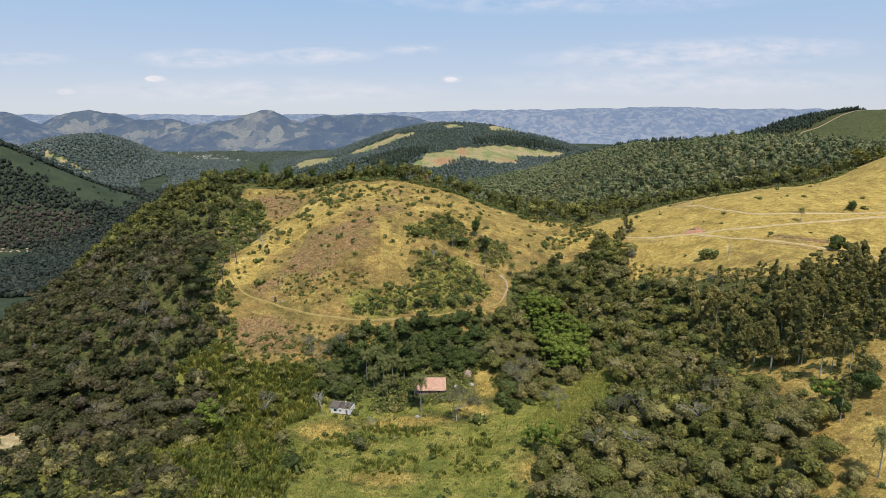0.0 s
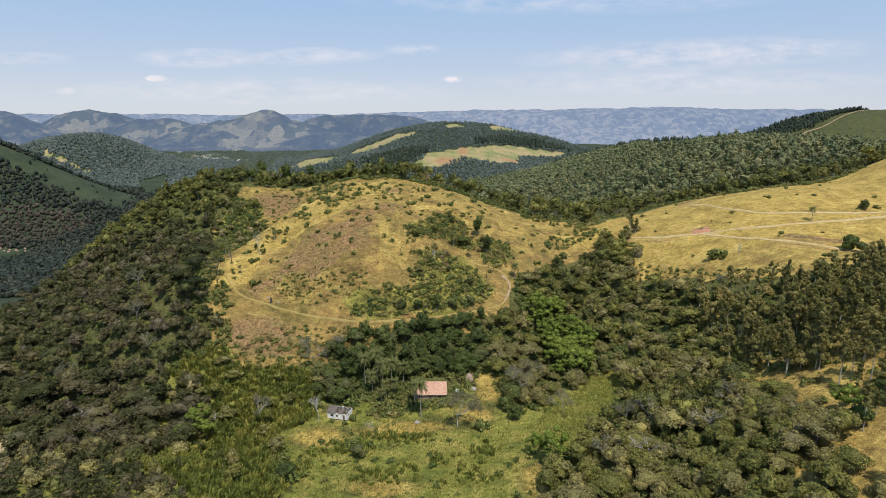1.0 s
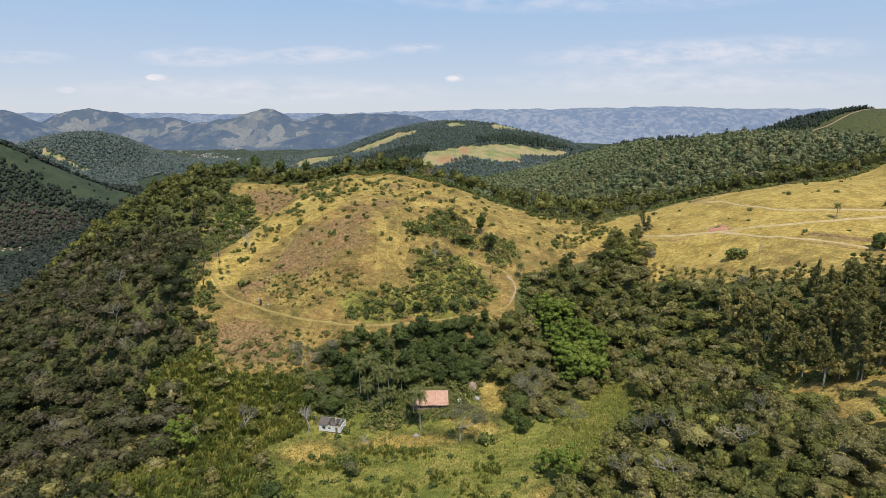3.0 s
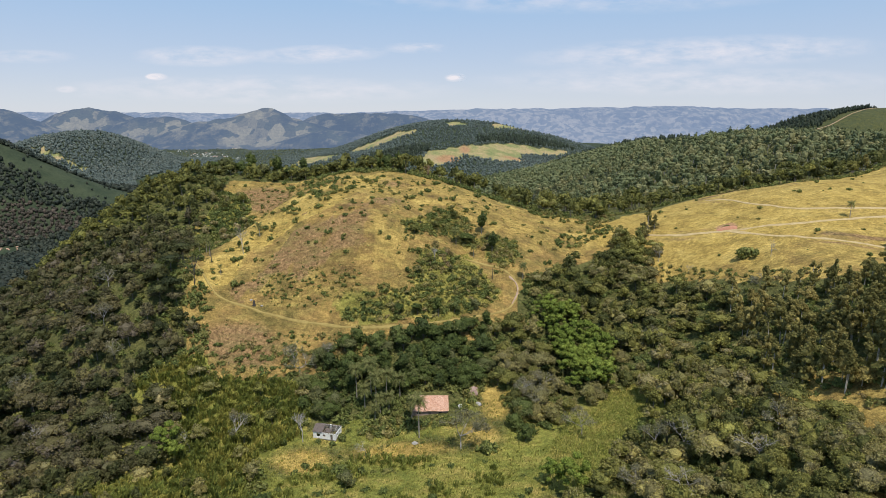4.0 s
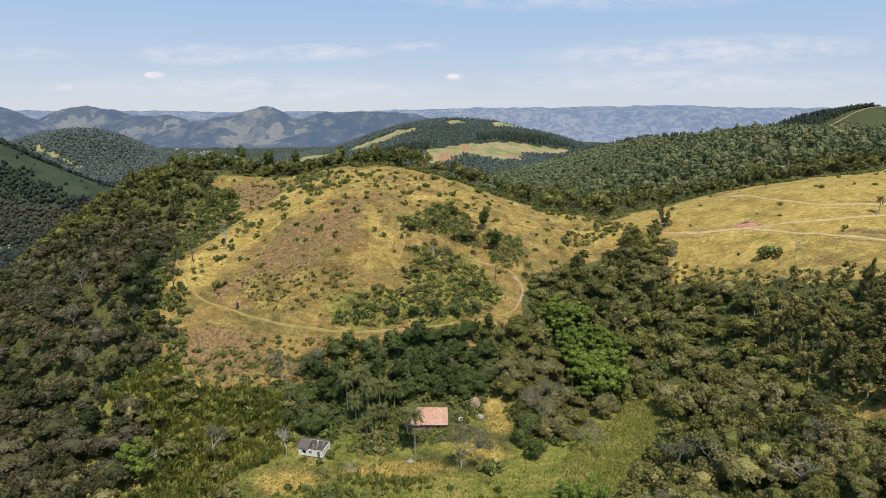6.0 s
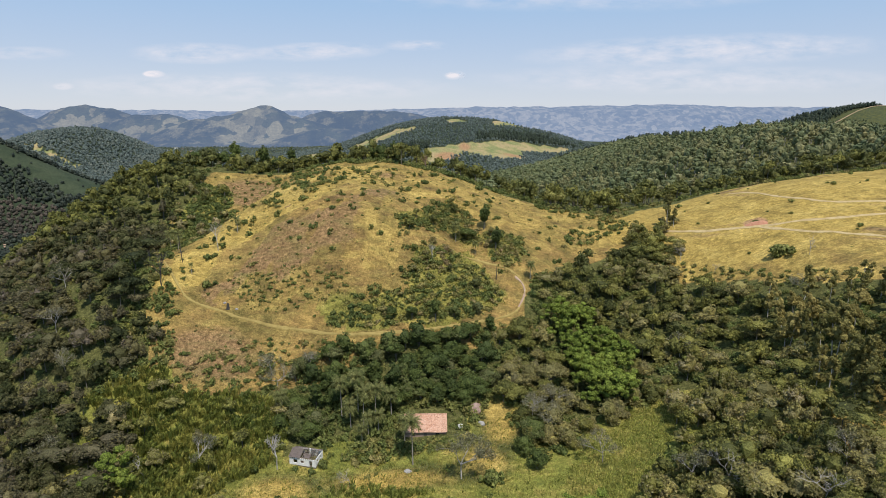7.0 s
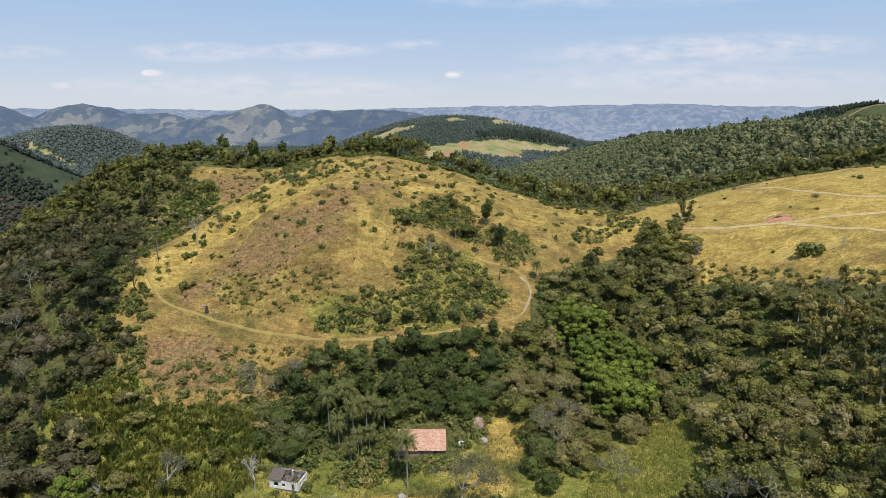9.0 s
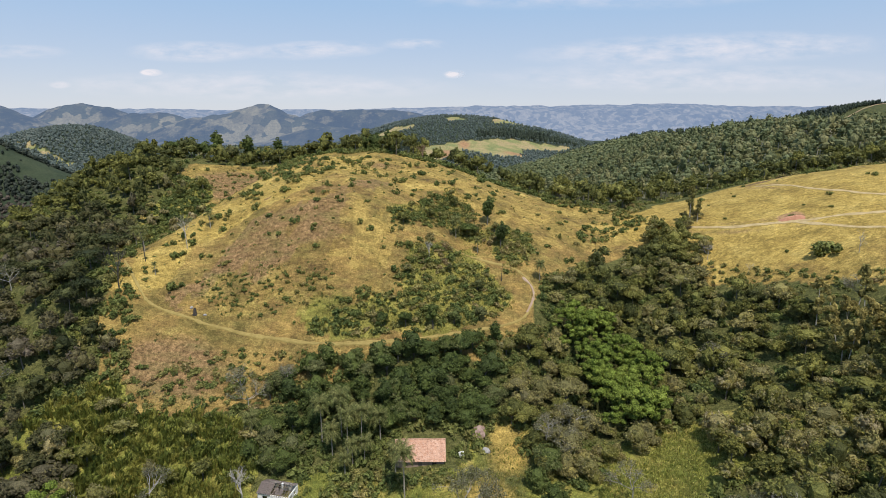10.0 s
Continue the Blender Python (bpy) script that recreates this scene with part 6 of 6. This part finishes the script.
def ruined_shed():
    root = tagged(new("ruined_shed"), "small whitewashed shed with a sagging, half fallen-in roof", "shed")
    L, D, H = 8.4, 5.0, 2.3
    w = part("front_wall", boxes(*wall_with_holes(L, H, 0.22, [(-2.9, -1.6, 0.7, 1.8), (-0.6, 0.4, 0.8, 1.7), (2.2, 3.1, 0.0, 1.9)])), whitewash, root)
    w.matrix_basis = pose(0, -D / 2, 0)
    w = part("back_wall", boxes(*wall_with_holes(L, H + 0.4, 0.22, [(-1.5, -0.5, 0.9, 1.9)])), whitewash, root)
    w.matrix_basis = pose(0, D / 2, 0)
    for s, holes in ((-1, []), (1, [(-1.5, -0.5, 0.9, 1.9), (0.5, 1.4, 0.9, 1.9)])):
        w = part("side_wall", boxes(*wall_with_holes(D - 0.23, H + 0.1, 0.22, holes)), whitewash, root)
        w.matrix_basis = pose(s * (L / 2 - 0.11), 0, 0, 0, 0, 90)
    part("floor_slab", boxes(((0, 0, -0.5), (L, D, 1.1))), old_wood, root)
    part("partition", boxes(((-0.6, 0, 1.1), (0.2, D - 0.5, 2.2))), plaster, root)
    top = H + 1.5
    for k, x in enumerate(np.linspace(-L / 2 - 0.15, L / 2 - 0.1, 15)):
        sag = -0.55 if k in (9, 10, 13) else 0.06 * (k % 3)
        r = new("rafter", raw_mesh("rafter", *tube([(x, -D / 2 - 0.3, H + 0.02), (x + 0.06 * (k % 2), 0, top + sag), (x, D / 2 + 0.4, H + 0.3)], (0.09, 0.09, 0.09), 4), old_wood))
        r.parent = root
    for f in (0.14, 0.36, 0.58, 0.80):
        for s in (-1, 1):
            part("batten", boxes(((0.1 + 0.4 * s, s * (1 - f) * (D / 2 + 0.4), H + 0.22 + (top - H - 0.1) * f), (7.4 + 0.5 * f, 0.1, 0.08))), bark_dead if s > 0 else old_wood, root)
    for x, wide, back in ((-3.1, 2.3, 0), (-1.3, 1.1, 0), (-2.5, 3.4, 1), (0.9, 2.6, 1), (3.5, 1.3, 1)):
        v, t = tiled_slope(wide, 2.95, 1.45, 0.3, 0.42)
        ob = new("tile_patch", raw_mesh("tile_patch", v, t, grey_tile))
        ob.parent = root
        ob.matrix_basis = pose(x, 0, top + 0.16, 0, 0, 180 * back)
    for x, y, turn in ((0.6, -1.3, 12), (1.9, -1.5, -9)):
        v, t = tiled_slope(0.9, 1.4, 0.72, 0.3, 0.42)
        ob = new("tile_patch", raw_mesh("tile_patch", v, t, grey_tile))
        ob.parent = root
        ob.matrix_basis = pose(x, y + 0.2, top - 0.46, 0, 0, turn)
    # white upright standing for the bit of wall that shows beside the ridge
    part("white_wall_piece", boxes(((1.3, 0.3, H + 0.9), (0.45, 0.45, 1.7))), whitewash, root)
    root.matrix_basis = pose(-41.2, 220.4, float(ground_z(-41.2, 220.0)) + 0.05, 0, 0, -13)


ruined_shed()


# ---- rocks and earth ----
def rock(name, label, x, y, sx, sy, sz, seed, mat, sink=0.3, category="rock", group=""):
    bv, bt = ball(3)
    v = bv * (0.72 + 0.55 * np.array([noise.noise(Vector(p) * 1.3 + Vector((seed, 0, 0))) * 0.5 + 0.5 for p in bv]))[:, None] * (sx, sy, sz)
    tagged(new(name, raw_mesh(name, v, bt, mat)), label, category, group).matrix_basis = at_ground(x, y, seed * 40, 1.0, sink * -1 + 0.2)


red_rock = mottled("reddish_rock", (0.22, 0.13, 0.10), (0.42, 0.31, 0.26), 0.9, 0.9, 0.6, 0.1)
pale_rock = mottled("pale_rock", (0.50, 0.48, 0.44), (0.74, 0.72, 0.68), 0.9)
red_earth = mottled("raw_red_earth", (0.38, 0.17, 0.10), (0.54, 0.28, 0.18), 0.8, 0.95, 0.6, 0.1)
rock("boulder", "large reddish-grey boulder beside the trees", 10.8, 240.5, 2.7, 2.0, 2.3, 1, red_rock, 0.6)
rock("boulder", "pale grey boulder in the grass near the house", 5.6, 233.4, 1.1, 0.9, 1.2, 2, pale_rock, 0.2)
rock("boulder", "grey flat boulder beside the clearing", 12.5, 235.0, 1.5, 1.0, 0.9, 3, rock_mat, 0.1)
rock("boulder", "pale boulder in the grass before the house", -10.1, 214.6, 1.2, 0.9, 0.7, 4, rock_mat, 0.1)
rock("boulder", "small pale stone beside the track", -79, 275.2, 0.6, 0.5, 0.4, 5, rock_mat)
rock("boulder", "small pale stone beside the track", -84, 277.0, 0.6, 0.5, 0.4, 6, rock_mat)




def earth_bank(x, y, long, high, turn):
    """A cut face of raw earth: steep in front, running out into the grass behind."""
    u, v = np.meshgrid(np.linspace(-1, 1, 41), np.linspace(0, 1, 15))
    front = 0.5 + 0.5 * np.cos(np.clip((v - 0.35) / 0.65, -1, 1) * np.pi)
    top = high * (1 - np.abs(u) ** 3) * front * np.clip(v / 0.3, 0, 1) ** 0.6
    px, py = u * long / 2, (v - 0.3) * 3.4 + 0.25 * (fbm(u * long, v * 4, 1.4, 6) - 0.5)
    pz = top * (0.8 + 0.4 * fbm(u * long, v * 3, 1.1, 9)) - 0.12
    c, s = math.cos(radians(turn)), math.sin(radians(turn))
    wx, wy = x + px * c - py * s, y + px * s + py * c
    me = raw_mesh("earth_bank", np.stack([wx, wy, ground_z(wx, wy) + pz], -1).reshape(-1, 3), grid_tris(*u.shape), red_earth, smooth=True)
    tagged(new("earth_bank", me), "low cut bank of raw red earth above the track", "earth")


earth_bank(140.2, 322.5, 9.5, 1.7, -16)



def charred_stump(x, y, high):
    """A broken, burnt stump: wide at the root, with a jagged top."""
    r = np.random.default_rng(90)
    v, t = tube([(0, 0, -0.3), (0, 0, 0.2), (0.05, 0, high * 0.5), (0.0, 0.08, high * 0.9)], (0.75, 0.6, 0.5, 0.42), 10)
    v[-10:, 2] += r.uniform(-0.5, 0.45, 10)
    bm = bmesh.new()
    pts = [bm.verts.new(p) for p in v]
    for f in t:
        bm.faces.new([pts[k] for k in f])
    bm.faces.new(pts[-10:])
    root = tagged(new("tree_stump"), "charred broken tree stump beside the track", "stump")
    part("trunk", bm, bark_burnt, root)
    for k in range(4):
        a = k * 1.6 + 0.4
        spur = new("root_spur", raw_mesh("root_spur", *tube([(0.35 * math.cos(a), 0.35 * math.sin(a), 0.35), (1.1 * math.cos(a), 1.1 * math.sin(a), -0.1)], (0.22, 0.08), 5), bark_burnt))
        spur.parent = root
    root.matrix_basis = at_ground(x, y, 20)


charred_stump(-82.2, 275.0, 2.3)


def wooden_pole(label, x, y, high, lean):
    root = tagged(new("wooden_pole"), label, "pole", "bare poles on the hill")
    shaft = new("shaft", raw_mesh("shaft", *tube([(0, 0, -0.6), (lean * 0.4, 0, high * 0.5), (lean, 0.05, high)], (0.16, 0.13, 0.08), 7), bark_burnt))
    shaft.parent = root
    cap = new("broken_tip", raw_mesh("broken_tip", *tube([(lean, 0.05, high - 0.02), (lean + 0.06, 0.05, high + 0.5)], (0.08, 0.015), 5), bark_burnt))
    cap.parent = root
    root.matrix_basis = at_ground(x, y, 0)


wooden_pole("tall bare dark pole standing in the dry grass", -106.1, 293.1, 10.5, -0.7)
wooden_pole("thin dark wooden pole beside the track", 22.3, 302.8, 6.5, 0.1)

# ---- far villages ----
def far_house_model(wall_mat, roof_mat, label, group):
    root = tagged(new("village_house"), label, "house", group)
    part("wall", boxes(((0, 0, 1.5), (9, 7, 5))), wall_mat, root)
    bm = bmesh.new()
    pts = [bm.verts.new(p) for p in ((-5, -4.1, 4), (5, -4.1, 4), (5, 4.1, 4), (-5, 4.1, 4), (-5, 0, 6.2), (5, 0, 6.2))]
    for f in ((0, 1, 5, 4), (2, 3, 4, 5), (0, 4, 3), (1, 2, 5), (3, 2, 1, 0)):
        bm.faces.new([pts[k] for k in f])
    part("roof", bm, roof_mat, root)
    part("door", boxes(((-1, -3.52, 1.0), (1.1, 0.06, 2.1))), old_wood, root)
    for x in (-3.2, 1.4, 3.2):
        part("window", boxes(((x, -3.52, 1.9), (1.2, 0.06, 1.1))), glass_mat, root)
    return root


white_far = far_house_model(whitewash, clay, "small white house with a terracotta roof in the valley town", "houses of the valley town")
grey_far = far_house_model(whitewash, pale_rock, "small white house with a pale roof in the valley town", "houses of the valley town")
red_far = far_house_model(plaster, clay, "small house with a red tile roof in the valley bottom", "houses in the valley bottom")
town_rng = np.random.default_rng(3)
CLUSTERS = ((-1440, 3330, 50, 90, 16), (-1155, 2890, 34, 60, 18), (-1060, 2750, 34, 50, 20), (-940, 2560, 26, 50, 22), (-1270, 3400, 50, 40, 10))
first = True
for cx, cy, wx, wy, count in CLUSTERS:
    for k in range(count + count // 2):
        x, y = cx + town_rng.normal(0, wx), cy + town_rng.normal(0, wy)
        m = pose(x, y, float(ground_z(x, y)) - 0.5, 0, 0, town_rng.uniform(-40, 40)) @ Matrix.Scale(town_rng.uniform(0.55, 1.15), 4)
        if first and k < 2:
            (white_far, grey_far)[k].matrix_basis = m
        else:
            copy_thing(white_far if k % 6 == 0 else grey_far, m)
    first = False
for k in range(14):
    x, y = -808 - 5.5 * k + town_rng.normal(0, 4), 1124 + town_rng.normal(0, 6)
    m = pose(x, y, float(ground_z(x, y)) - 0.3, 0, 0, town_rng.uniform(-30, 30)) @ Matrix.Scale(town_rng.uniform(0.5, 0.8), 4)
    if k:
        copy_thing(red_far, m)
    else:
        red_far.matrix_basis = m
